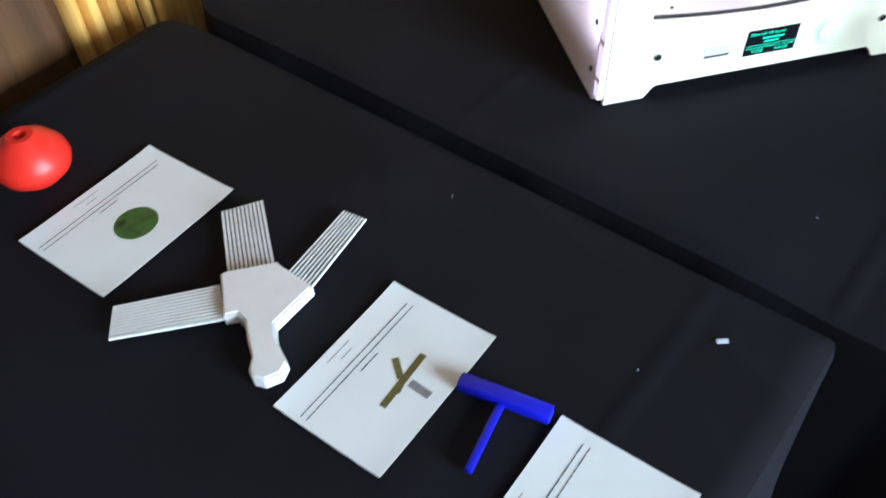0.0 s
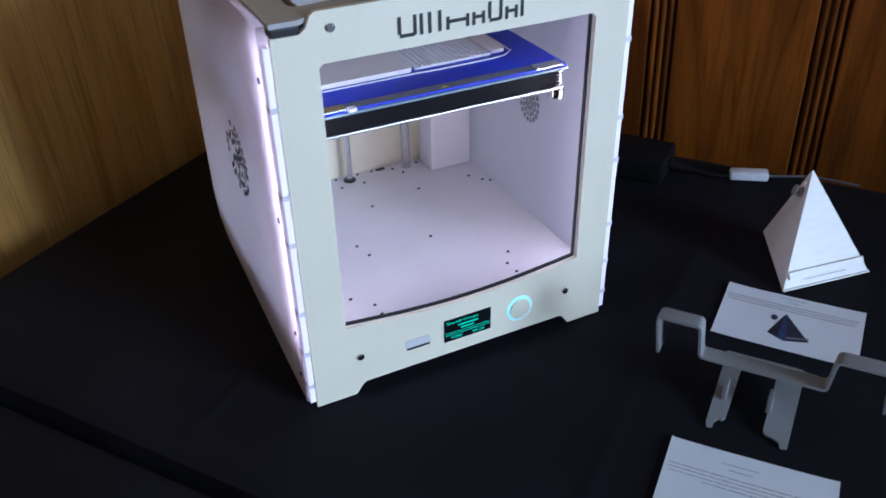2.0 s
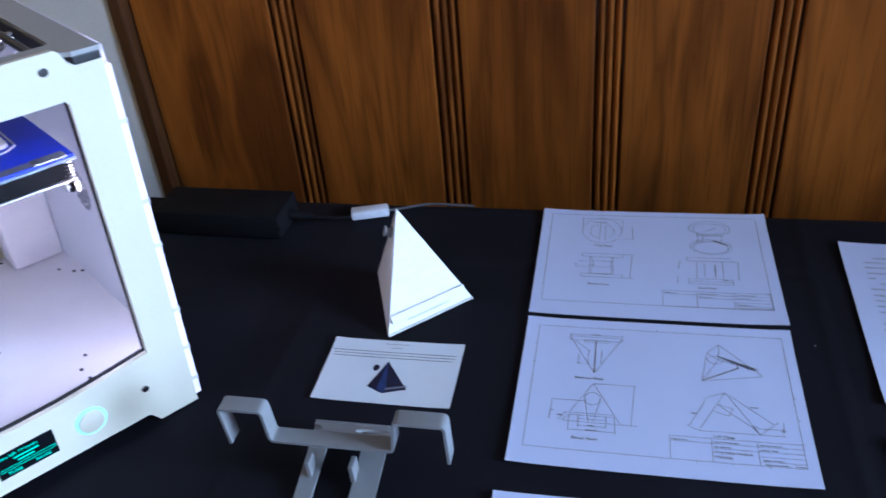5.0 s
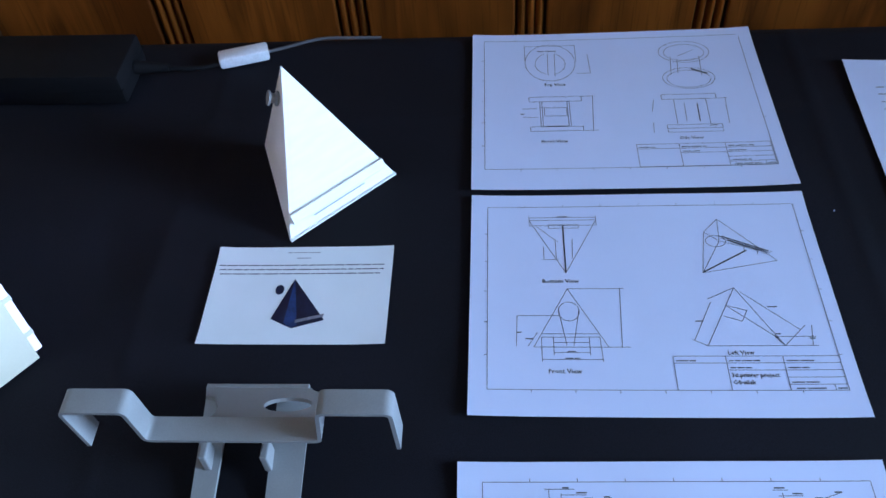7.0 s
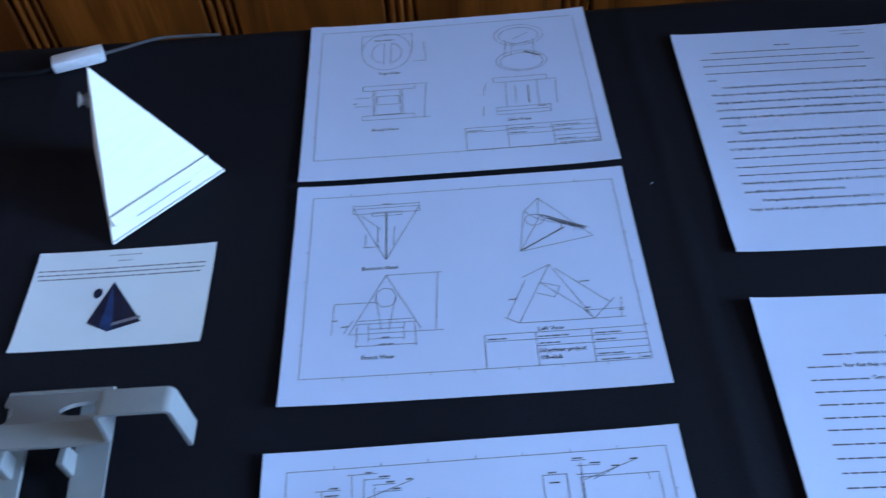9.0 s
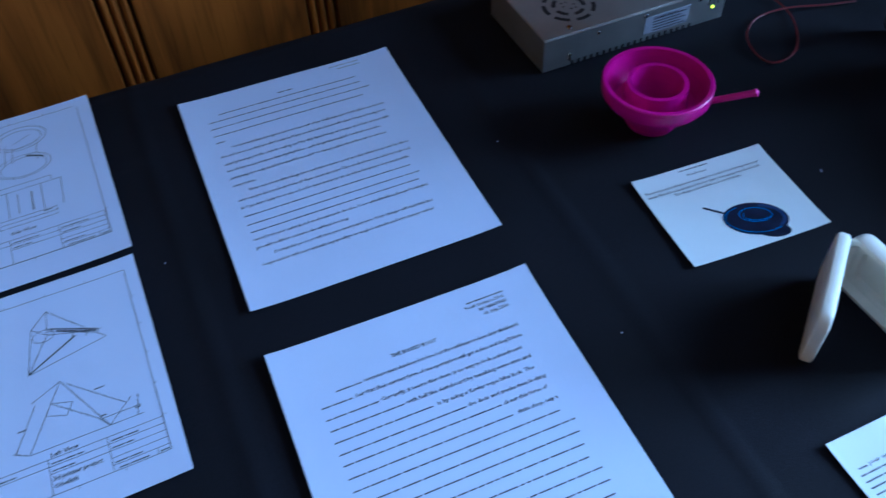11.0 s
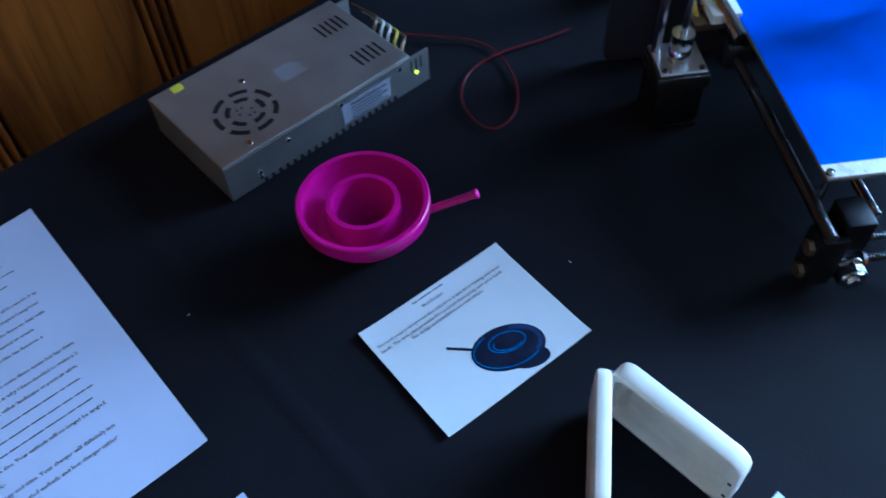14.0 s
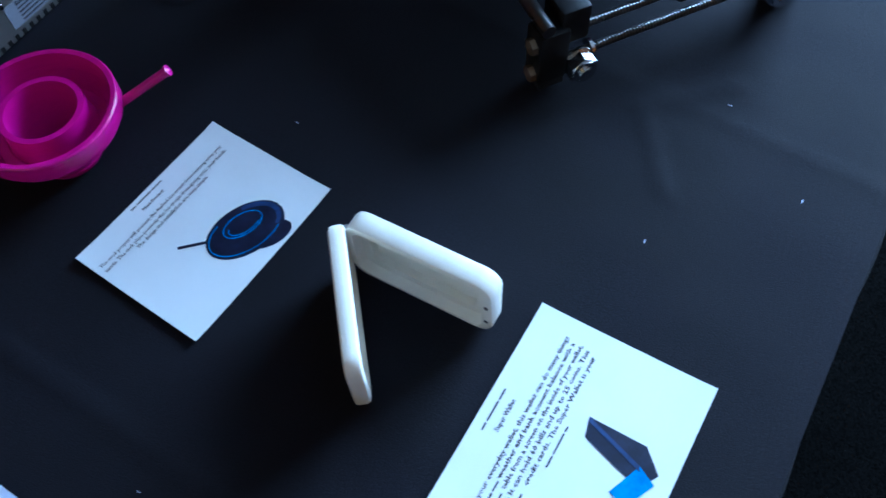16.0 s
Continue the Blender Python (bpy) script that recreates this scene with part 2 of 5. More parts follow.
SIDE_PANEL = frosted("white_side_panel", (0.86, 0.84, 0.88), 0.6)
CHAMBER = mat("white_chamber", (0.76, 0.74, 0.77), 0.45, grain=0.015, grain_size=0.003, stain=0.03, stain_size=0.06)
# not a lamp: emission stands in for LED light leaking through the edges
EDGE_GLOW = mat("edge_spill_glow", (0.8, 0.8, 0.85), 0.4, emit=(0.80, 0.72, 1.0), power=0.55)
LED_LAMP = mat("led_strip", (0.9, 0.9, 0.9), 0.4, emit=(0.90, 0.84, 1.0), power=25.0)
BLUE_TAPE = mat("blue_tape", (0.012, 0.035, 0.52), 0.5, grain=0.08, grain_size=0.0007, stain=0.12, stain_size=0.03, bump=0.2)
GREY_TAPE = mat("dull_tape", (0.12, 0.13, 0.17), 0.45, grain=0.15, grain_size=0.001, stain=0.2, stain_size=0.02)
GLASS_EDGE = mat("glass_edge", (0.25, 0.33, 0.36), 0.08, spec=0.8, stain=0.1, stain_size=0.02)
YELLOW = mat("yellow_print", (0.75, 0.55, 0.02), 0.5, grain=0.05)
# white panel like the front; the grey is its shade put into the colour
TOP_PANEL = mat("top_panel_shade_grey", (0.40, 0.40, 0.38), 0.42, grain=0.03, grain_size=0.002, stain=0.04, stain_size=0.08)
HEAD_GREY = mat("dark_grey_metal", (0.05, 0.05, 0.055), 0.4, 0.3, grain=0.1, grain_size=0.001, stain=0.08, stain_size=0.02)
CLEAR_TUBE = mat("pale_tube", (0.62, 0.62, 0.62), 0.25, grain=0.03, stain=0.05, stain_size=0.02)
ALU_PALE = mat("pale_aluminium", (0.55, 0.56, 0.58), 0.42, 0.25, grain=0.04, grain_size=0.001, stain=0.04, stain_size=0.05)
SCREEN = mat("black_screen", (0.006, 0.008, 0.01), 0.12, stain=0.1, stain_size=0.02)
SLOT_WHITE = mat("slot_white", (0.62, 0.63, 0.62), 0.4, grain=0.02)
CYAN_GLOW = mat("cyan_glow", (0.4, 0.8, 0.85), 0.4, emit=(0.30, 0.85, 1.0), power=0.8)
GREEN_GLOW = mat("green_glow", (0.0, 0.3, 0.2), 0.4, emit=(0.02, 0.85, 0.55), power=0.75)
GREY_CABLE = mat("grey_cable", (0.10, 0.10, 0.11), 0.4, grain=0.08, stain=0.08, stain_size=0.02)
SHINY_LABEL = mat("glossy_label", (0.72, 0.74, 0.78), 0.18, grain=0.04, grain_size=0.002, stain=0.08, stain_size=0.008, bump=0.3)


def letters(text, size, m=None):
    """Words in the built-in font as a flat mesh, at the pose m."""
    data = bpy.data.curves.new("letters", "FONT")
    data.body, data.size, data.resolution_u, data.offset = text, size, 1, size * 0.014
    ob = new("letters", data)
    got = ob.evaluated_get(bpy.context.evaluated_depsgraph_get()).to_mesh()
    bm = bmesh.new()
    bm.from_mesh(got)
    ob.to_mesh_clear()
    bpy.data.objects.remove(ob)
    bpy.data.curves.remove(data)
    if m is not None:
        bmesh.ops.transform(bm, matrix=m, verts=bm.verts[:])
    return bm


LINE_INK = mat("thin_drawn_ink", (0.07, 0.075, 0.11), 0.6, grain=0.2, grain_size=0.0015)
TEXT_INK = mat("black_print", (0.03, 0.03, 0.04), 0.6, grain=0.3, grain_size=0.0015)
BODY_INK = mat("typed_print", (0.07, 0.07, 0.10), 0.6, grain=0.3, grain_size=0.0015)
NAVY = mat("navy_picture", (0.008, 0.012, 0.035), 0.35, grain=0.2, grain_size=0.002, stain=0.3, stain_size=0.01)
NAVY_LIGHT = mat("lighter_navy_picture", (0.02, 0.045, 0.14), 0.35, grain=0.2, grain_size=0.002, stain=0.3, stain_size=0.01)
BRIGHT_BLUE = mat("bright_blue_picture", (0.02, 0.22, 0.62), 0.35, grain=0.1, stain=0.25, stain_size=0.01)
DULL_GREY = mat("grey_picture", (0.22, 0.22, 0.25), 0.4, grain=0.1, stain=0.15, stain_size=0.006)
GOURD_GREEN = mat("green_picture", (0.035, 0.11, 0.025), 0.4, grain=0.1, stain=0.35, stain_size=0.012)
DEEP_GREEN = mat("deep_green_picture", (0.01, 0.03, 0.008), 0.4, grain=0.1, stain=0.1)
OLIVE = mat("olive_picture", (0.11, 0.10, 0.035), 0.4, grain=0.1, stain=0.2, stain_size=0.008)
PSU_TOP = mat("galvanised_sheet", (0.50, 0.49, 0.47), 0.40, 0.85, grain=0.06, grain_size=0.0012, stain=0.08, stain_size=0.03, bump=0.05)
LABEL_GREY = mat("grey_label", (0.30, 0.32, 0.38), 0.45, grain=0.04, stain=0.05)
LED_GREEN = mat("status_lamp", (0.3, 0.4, 0.02), 0.4, emit=(0.75, 1.0, 0.02), power=2.5)
LABEL_YELLOW = mat("yellow_label", (0.62, 0.55, 0.03), 0.5, grain=0.08, stain=0.1)
RED_WIRE = mat("red_wire", (0.13, 0.008, 0.012), 0.4, grain=0.1, stain=0.1)
YELLOW_WIRE = mat("yellow_wire", (0.6, 0.5, 0.05), 0.4, grain=0.1, stain=0.1)
WHITE_WIRE = mat("white_wire", (0.55, 0.55, 0.52), 0.4, grain=0.1, stain=0.1)
BED_BLUE = mat("blue_bed_tape", (0.002, 0.105, 0.80), 0.42, grain=0.06, grain_size=0.0008, stain=0.16, stain_size=0.05, bump=0.1, spec=0.35)
BRASS = mat("dull_brass", (0.28, 0.20, 0.12), 0.4, 0.8, grain=0.1, stain=0.15, stain_size=0.01)
DARK_STEEL = mat("dark_steel", (0.10, 0.10, 0.10), 0.3, 0.9, grain=0.1, stain=0.1, stain_size=0.02)
FRAME_GREY = mat("dark_frame", (0.045, 0.042, 0.055), 0.4, 0.2, grain=0.08, stain=0.08, stain_size=0.04)
COMB_WHITE = mat("white_comb_plastic", (0.74, 0.75, 0.76), 0.4, grain=0.03, grain_size=0.0008, stain=0.04, stain_size=0.02, bump=0.12)
# near-white base imitates the window reflected in the metal strip
BED_STRIP = mat("metal_strip_reflection", (0.88, 0.88, 0.88), 0.3, 0.15, grain=0.05, stain=0.1, stain_size=0.02)
ADAPTER = mat("matt_black_plastic", (0.006, 0.006, 0.007), 0.7, grain=0.15, grain_size=0.001, stain=0.15, stain_size=0.03, bump=0.1, spec=0.12)
STEP_BLACK = mat("black_housing", (0.006, 0.006, 0.007), 0.5, grain=0.15, grain_size=0.001, stain=0.15, stain_size=0.03, spec=0.2)
# ---- room ----
BACK, LEFT = 0.775, -1.12  # faces of the panelled wall behind the tables and of the wood wall at their end
Z0, Z1 = -0.75, 2.05


def structure(name, bm, material, label, category=""):
    return tagged(part(name, bm, material), label, category or name.split("_")[0], kind="structure")


structure("floor", boxed(-1.4, 3.6, -3.5, 1.0, Z0 - 0.06, Z0), CARPET, "dark carpet floor under the black-covered tables")
structure("ceiling", boxed(-1.4, 3.6, -3.5, 1.0, Z1, Z1 + 0.06), CEILING, "plain off-white plaster ceiling")
structure("wall_south", boxed(-1.4, 3.5, -3.5, -3.4, Z0, Z1), OAK, "plain wood-panelled wall closing the room")
east = bmesh.new()
for y0, y1, z0, z1 in ((-3.4, -1.45, Z0, Z1), (0.65, BACK, Z0, Z1), (-1.45, 0.65, Z0, 0.1), (-1.45, 0.65, 1.75, Z1)):
    box(east, 3.45, 3.6, y0, y1, z0, z1)
structure("wall_east", east, WHITE_WALL, "plain plaster wall with a wide window opening")

# added out of view to keep window light off the panelling and table back
structure("wall_return", boxed(1.94, 2.06, -0.05, BACK, Z0, Z1), WHITE_WALL, "unseen plaster wall added past the tables to block window light", "wall")
north = structure("wall_north", boxed(-1.4, 3.45, BACK + 0.012, 1.0, Z0, Z1), OAK_DARK, "dark varnished oak panelled wall with vertical ribbed mouldings")
west = structure("wall_west", boxed(-1.4, LEFT - 0.012, -3.4, BACK + 0.012, Z0, Z1), OAK_DARK, "golden varnished oak wall, lightened for window light, with vertical ribbed mouldings")


def board(length, width, m, material, parent):
    """One flat oak board, its long edges eased."""
    bm = boxed(-width / 2, width / 2, 0, 0.012, Z0, Z0 + length)
    bmesh.ops.bevel(bm, geom=[e for e in bm.edges if abs(e.verts[0].co.z - e.verts[1].co.z) > 0.5], offset=0.003, segments=2, affect="EDGES", profile=0.5)
    ob = part("board", bm, material, parent)
    ob.matrix_world = m
    return ob


def ridge(m, material, parent, r=0.0062):
    """One round bead of the mouldings."""
    bm = bmesh.new()
    n = 6
    rows = []
    for z in (Z0, Z1):
        rows.append([bm.verts.new((-r * math.cos(math.pi * k / n), 0.012 - 1.7 * r * math.sin(math.pi * k / n), z)) for k in range(n + 1)])
    for k in range(n):
        bm.faces.new((rows[0][k], rows[0][k + 1], rows[1][k + 1], rows[1][k]))
    ob = part("bead", bm, material, parent, smooth=True)
    ob.matrix_world = m
    return ob


BEADS = [-0.467, -0.192, 0.072, 0.333, 0.617, 0.872] + [1.141 + 0.2685 * k for k in range(9)]
board(Z1 - Z0, 0.2505, pose(-0.6160, BACK, 0), OAK, north)
first_bead = None
for x, after in zip(BEADS, BEADS[1:] + [BEADS[-1] + 0.2685]):
    if after < 3.45:
        board(Z1 - Z0, after - x - 0.0465, pose((x + after) / 2, BACK, 0), OAK, north)
    for d in (-0.0135, 0.0, 0.0135):
        if first_bead is None:
            first_bead = ridge(pose(x + d, BACK, 0), OAK, north)
        else:
            ob = new("bead", first_bead.data)
            ob.parent, ob.matrix_world = north, pose(x + d, BACK, 0)
# the end wall: a golden board, a bead and four broad flutes in the lightened oak, then a brown board
for y0, y1, material in ((-0.318, BACK, OAK_LEFT_LIT), (-1.25, -0.446, OAK_BROWN), (-2.05, -1.26, OAK_BROWN), (-3.39, -2.06, OAK_BROWN)):
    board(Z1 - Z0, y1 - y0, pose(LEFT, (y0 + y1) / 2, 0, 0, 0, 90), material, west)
ridge(pose(LEFT, -0.3275, 0, 0, 0, 90), OAK_LEFT_LIT, west, 0.0075)
flute = None
for k in range(4):
    m = pose(LEFT, -0.352 - 0.0235 * k, 0, 0, 0, 90)
    if flute is None:
        flute = ridge(m, OAK_LEFT_LIT, west, 0.0108)
    else:
        ob = new("bead", flute.data)
        ob.parent, ob.matrix_world = west, m
structure("wall_pier", boxed(-1.1, -0.768, BACK - 0.02, BACK + 0.012, Z0, Z1, bevel=0.002), WHITE_WALL, "white plaster strip of wall behind the 3D printer", "wall")
structure("trim", boxed(-0.766, -0.7425, BACK - 0.026, BACK + 0.012, Z0, Z1, bevel=0.003), OAK_DARK, "dark-stained wooden trim beside the white plaster", "trim")
knob = thing("wall_knob", "small round black knob on the oak panelling", "knob", pose(0.275, BACK, 0.262, 90))
bm = lathe(bmesh.new(), [(0.0001, 0), (0.012, 0), (0.012, 0.014), (0.027, 0.017), (0.03, 0.024), (0.026, 0.034), (0.0001, 0.037)], 24)
part("knob", bm, BLACK_PLASTIC, knob, smooth=True)


# ---- covered tables ----
PRINTER_POSE = pose(-0.5366, -0.2187, 0.0062, 0, 1.9, 53.6)  # it leans a little: the table sags under it


def sag(x, y):
    """How the table under the printer slopes against the rest."""
    p = PRINTER_POSE.translation
    z = p.z - 0.0331 * ((x - p.x) * 0.5934 + (y - p.y) * 0.8049)
    k = max(0.0, min(1.0, (-0.24 - x) / 0.09)) * max(0.0, min(1.0, (0.35 - y) / 0.06))
    return max(-0.006, min(0.014, z)) * k * k * (3 - 2 * k)


def cloth(name, label, x0, x1, y0, y1, radii, creases, edge_sides, seed, slope=None, flare=0.0):
    """A black cloth over a table: a slightly uneven top with fold lines, round corners, and a skirt that hangs in folds."""
    bm = bmesh.new()
    nx, ny = int((x1 - x0) / 0.0065), int((y1 - y0) / 0.0065)
    grid = []
    for i in range(nx + 1):
        col = []
        for j in range(ny + 1):
            x, y = x0 + (x1 - x0) * i / nx, y0 + (y1 - y0) * j / ny
            r = radii[0] if x < (x0 + x1) / 2 else radii[1]
            cx, cy = min(max(x, x0 + r), x1 - r), min(max(y, y0 + r), y1 - r)
            dx, dy = x - cx, y - cy
            if dx and dy:
                k = max(abs(dx), abs(dy)) / math.hypot(dx, dy)
                x, y = cx + dx * k, cy + dy * k
            z = -0.0019 + 0.0009 * noise.noise((x * 5 + seed, y * 5, seed)) + 0.0005 * noise.noise((x * 24, y * 24, seed))
            for ax, ay, bx, by, h, w in creases:
                ux, uy = bx - ax, by - ay
                t = max(0, min(1, ((x - ax) * ux + (y - ay) * uy) / (ux * ux + uy * uy)))
                d = math.hypot(x - ax - t * ux, y - ay - t * uy)
                z += h * math.exp(-(d / w) ** 2)
            edge = min(x - x0, x1 - x, y - y0, y1 - y)
            if edge < 0.02:
                z -= 0.006 * (1 - edge / 0.02) ** 2
            col.append(bm.verts.new((x, y, min(z, -0.0004) + (slope(x, y) if slope else 0))))
        grid.append(col)
    for i in range(nx):
        for j in range(ny):
            bm.faces.new((grid[i][j], grid[i + 1][j], grid[i + 1][j + 1], grid[i][j + 1]))
    loop = [grid[i][0] for i in range(nx)] + [grid[nx][j] for j in range(ny)] + [grid[i][ny] for i in range(nx, 0, -1)] + [grid[0][j] for j in range(ny, 0, -1)]
    mid = Vector(((x0 + x1) / 2, (y0 + y1) / 2, 0))
    last = loop
    for depth, out in ((0.014, 0.005), (0.05, 0.007), (0.15, 0.010), (0.35, 0.016), (0.74, 0.026)):
        ring = []
        for k, v in enumerate(loop):
            ex = 1 if v.co.x > x1 - 0.03 else (-1 if v.co.x < x0 + 0.03 else 0)
            ey = 1 if v.co.y > y1 - 0.03 else (-1 if v.co.y < y0 + 0.03 else 0)
            fold = out * (0.35 + 0.5 * math.sin(k * 0.22 + seed) + 0.3 * noise.noise((k * 0.06, seed, 0)))
            fold = max(fold, 0.002)
            if (ex, ey) in edge_sides or (ex and ey):
                fold = min(fold, 0.004)
            if ex > 0 and flare:
                fold += flare * depth * max(0.0, min(1.0, (y1 - v.co.y) / 0.16))
            ring.append(bm.verts.new((v.co.x + ex * fold, v.co.y + ey * fold, -0.009 - depth)))
        for k in range(len(loop)):
            j = (k + 1) % len(loop)
            bm.faces.new((last[k], last[j], ring[j], ring[k]))
        last = ring
    return tagged(part(name, bm, CLOTH, smooth=True), label, "tablecloth", "black cloths over the tables")


cloth("tablecloth", "black cloth with faint fold lines over tables along a wall", -1.033, 1.9, -0.333, 0.459, (0.055, 0.03),
      ((-0.63, -0.31, -0.63, 0.45, 0.0016, 0.0045), (-0.259, -0.32, -0.266, 0.1, 0.0016, 0.0035), (-0.266, 0.1, -0.25, 0.45, 0.0012, 0.004), (-0.35, 0.325, 0.31, 0.325, 0.0016, 0.0045), (0.315, -0.33, 0.32, 0.45, 0.0016, 0.0045),
       (0.62, -0.33, 0.64, 0.45, 0.0016, 0.0045), (0.93, -0.2, 0.99, -0.16, 0.0016, 0.0045), (0.99, -0.16, 1.04, -0.21, 0.0016, 0.0045), (1.0, -0.33, 1.03, 0.45, 0.0006, 0.006)), ((0, 1),), 3, sag)
cloth("tablecloth", "black cloth with rounded corners over a table standing across", -1.046, -0.250, -2.3, -0.346, (0.055, 0.008),
      ((-1.02, -0.4, -1.02, -2.2, 0.0016, 0.0045), (-0.55, -0.36, -0.2, -0.43, 0.0016, 0.0045), (-0.66, -0.4, -0.6, -0.46, 0.0016, 0.0045), (-0.35, -0.36, -0.33, -2.2, 0.0016, 0.0045)), ((0, 1), (-1, 0)), 14, flare=0.13)
lint = thing("lint_specks", "pale lint specks scattered on black cloth", "lint", kind="stuff")
bm = bmesh.new()
rng = random.Random(11)
for x, y in ((-0.31, -0.24), (-0.44, -0.27), (-0.55, -0.30), (-0.34, -0.47), (-0.60, -0.41), (0.62, -0.02), (0.9, -0.2), (1.02, -0.22), (0.86, 0.04), (-0.1, -0.22), (0.31, 0.2), (-0.72, -0.24), (0.6, 0.2), (0.95, -0.28)):
    m = pose(x + rng.uniform(-0.02, 0.02), y + rng.uniform(-0.01, 0.01), 0.0003, 0, 0, rng.uniform(0, 180))
    rod(bm, m @ Vector((0, 0, 0)), m @ Vector((rng.uniform(0.0015, 0.004), 0, 0.0003)), 0.00035, 5)
part("specks", bm, PAPER, lint)
# ---- the white desktop 3D printer ----

PW, PD, PH = 0.338, 0.352, 0.392
printer = thing("desktop_3d_printer", "white panelled desktop 3D printer, lit inside, with a blue plate", "3D printer", PRINTER_POSE)


def panel(outline, holes, thick, m):
    return prism(bmesh.new(), outline, 0, thick, m, holes)


# front: u right, z up, the face at v = 0
opening = [(0.2985, 0.3525), (0.0405, 0.3525), (0.0370, 0.349)] + [(0.0370 + 0.2645 * k / 14, 0.0855 - 0.0095 * math.sin(math.pi * k / 14)) for k in range(15)] + [(0.3015, 0.349)]
face = [(0, 0), (0.042, 0), (0.05, 0.011), (0.054, 0.013), (0.284, 0.013), (0.288, 0.011), (0.296, 0), (PW, 0), (PW, 0.379), (0.315, 0.379), (0.309, 0.383), (0.305, 0.392), (0.301, 0.395),
        (0.037, 0.395), (0.033, 0.392), (0.029, 0.383), (0.023, 0.379), (0, 0.379)]
part("front_panel", panel(face, [opening], 0.005, pose(0, 0.005, 0) @ UPRIGHT), WHITE_PANEL, printer)
inner = [(0.171 + (x - 0.171) * 0.989, 0.218 + (z - 0.218) * 0.989) for x, z in opening]
part("opening_lining", panel(opening, [inner], 0.004, pose(0, 0.0095, 0) @ UPRIGHT), BLACK_PLASTIC, printer, "black edge lining of the opening")
for x, z in ((0.049, 0.381), (0.289, 0.381), (0.049, 0.0468), (0.289, 0.0468)):
    bm = bmesh.new()
    rod(bm, (x, 0, z), (x, -0.0018, z), 0.0036, 16)
    rod(bm, (x, -0.0016, z), (x, -0.0022, z), 0.0022, 6)
    part("screw", bm, STEEL, printer, "small steel screw", smooth=True)

# sides: clear edge strips whose own emission stands in for the lamps behind, with the panel's tabs between them
side = [(0.0125, 0.0), (0.035, 0.002), (PD - 0.05, 0.030), (PD - 0.012, 0.048), (PD, 0.075), (PD, PH - 0.006), (0.0125, PH - 0.006)]
SIDE = Matrix(((0, 0, 1, 0), (1, 0, 0, 0), (0, 1, 0, 0), (0, 0, 0, 1)))
for x, out in ((-0.007, -1), (PW - 0.005, 1)):
    part("side_panel", panel(side, [], 0.012, pose(x, 0, 0) @ SIDE), SIDE_PANEL, printer, "white side panel")
    strip0 = x + 0.0005 if out < 0 else PW + 0.0004
    part("edge_strip", boxed(strip0, strip0 + 0.0061, 0.0015, 0.0122, 0.006, 0.372, bevel=0.001), EDGE_GLOW, printer, "frosted edge strip, LED spill put in as its own lilac white glow")
    for z in (0.025, 0.066, 0.114, 0.190, 0.238, 0.318):
        part("tab", boxed(strip0 - 0.0006, strip0 + 0.0066, 0.0008, 0.0126, z, z + 0.005), CHAMBER, printer)
    for z in (0.03, 0.081, 0.209, 0.340):
        face_x = x if out < 0 else x + 0.012
        part("screw", rod(bmesh.new(), (face_x - 0.001, 0.022, z), (face_x + 0.001, 0.022, z), 0.0028, 10), BLACK_PLASTIC, printer)
    xo = x - 0.0006 if out < 0 else x + 0.0121
    # cooling slots in a round pattern
    bm = bmesh.new()
    rng = random.Random(5)
    for ring in range(5):
        for k in range(6 + 5 * ring):
            a = 6.283 * k / (6 + 5 * ring) + ring
            if rng.random() < 0.22:
                continue
            cy, cz, s = 0.163 + 0.0088 * ring * math.cos(a), 0.207 + 0.0092 * ring * math.sin(a), 0.0026
            for xx in ((xo, xo + 0.0005),):
                box(bm, xx[0], xx[1], cy - s, cy + s, cz - s, cz + s, bevel=0)
    part("cooling_grille", bm, BLACK_PLASTIC, printer, "round pattern of dark cooling holes")
bm = bmesh.new()
for ring in range(4):
    for k in range(5 + 4 * ring):
        a = 6.283 * k / (5 + 4 * ring) + ring
        cy, cz = 0.157 + 0.0062 * ring * math.cos(a), 0.199 + 0.0072 * ring * math.sin(a)
        box(bm, PW - 0.0054, PW - 0.0049, cy - 0.0022, cy + 0.0022, cz - 0.0028, cz + 0.0028)
part("inner_grille", bm, DULL_GREY, printer, "grey fan holes in the inner wall")
part("rear_panel", boxed(0.005, PW - 0.005, PD - 0.008, PD - 0.003, 0.03, PH - 0.006), WHITE_PANEL, printer)
part("chamber_floor", boxed(0.0055, PW - 0.0055, 0.0056, PD - 0.0085, 0.053, 0.057), CHAMBER, printer, "white chamber floor with small holes")
for x, y in ((0.1018, 0.3279), (0.114, 0.338), (0.15, 0.338), (0.1491, 0.3134), (0.1803, 0.338), (0.1807, 0.3134), (0.2002, 0.338), (0.2286, 0.3311), (0.2374, 0.3156), (0.2649, 0.3334), (0.2372, 0.2651), (0.3104, 0.2649), (0.3219, 0.248), (0.33, 0.2414), (0.1663, 0.2512), (0.2004, 0.1534), (0.1148, 0.1737), (0.1205, 0.1501), (0.2647, 0.0818), (0.2523, 0.0618), (0.2533, 0.043), (0.0705, 0.0799), (0.0895, 0.0588), (0.0905, 0.0414)):
    part("hole", rod(bmesh.new(), (x, y, 0.0565), (x, y, 0.0578), 0.0019, 10), BLACK_PLASTIC, printer)
part("slot", boxed(0.2074, 0.2194, 0.3355, 0.3405, 0.0565, 0.0580), BLACK_PLASTIC, printer)
part("motor_cover", boxed(0.272, 0.3315, 0.298, PD - 0.009, 0.0572, 0.335, bevel=0.005), CHAMBER, printer, "tall white motor cover", smooth=True)
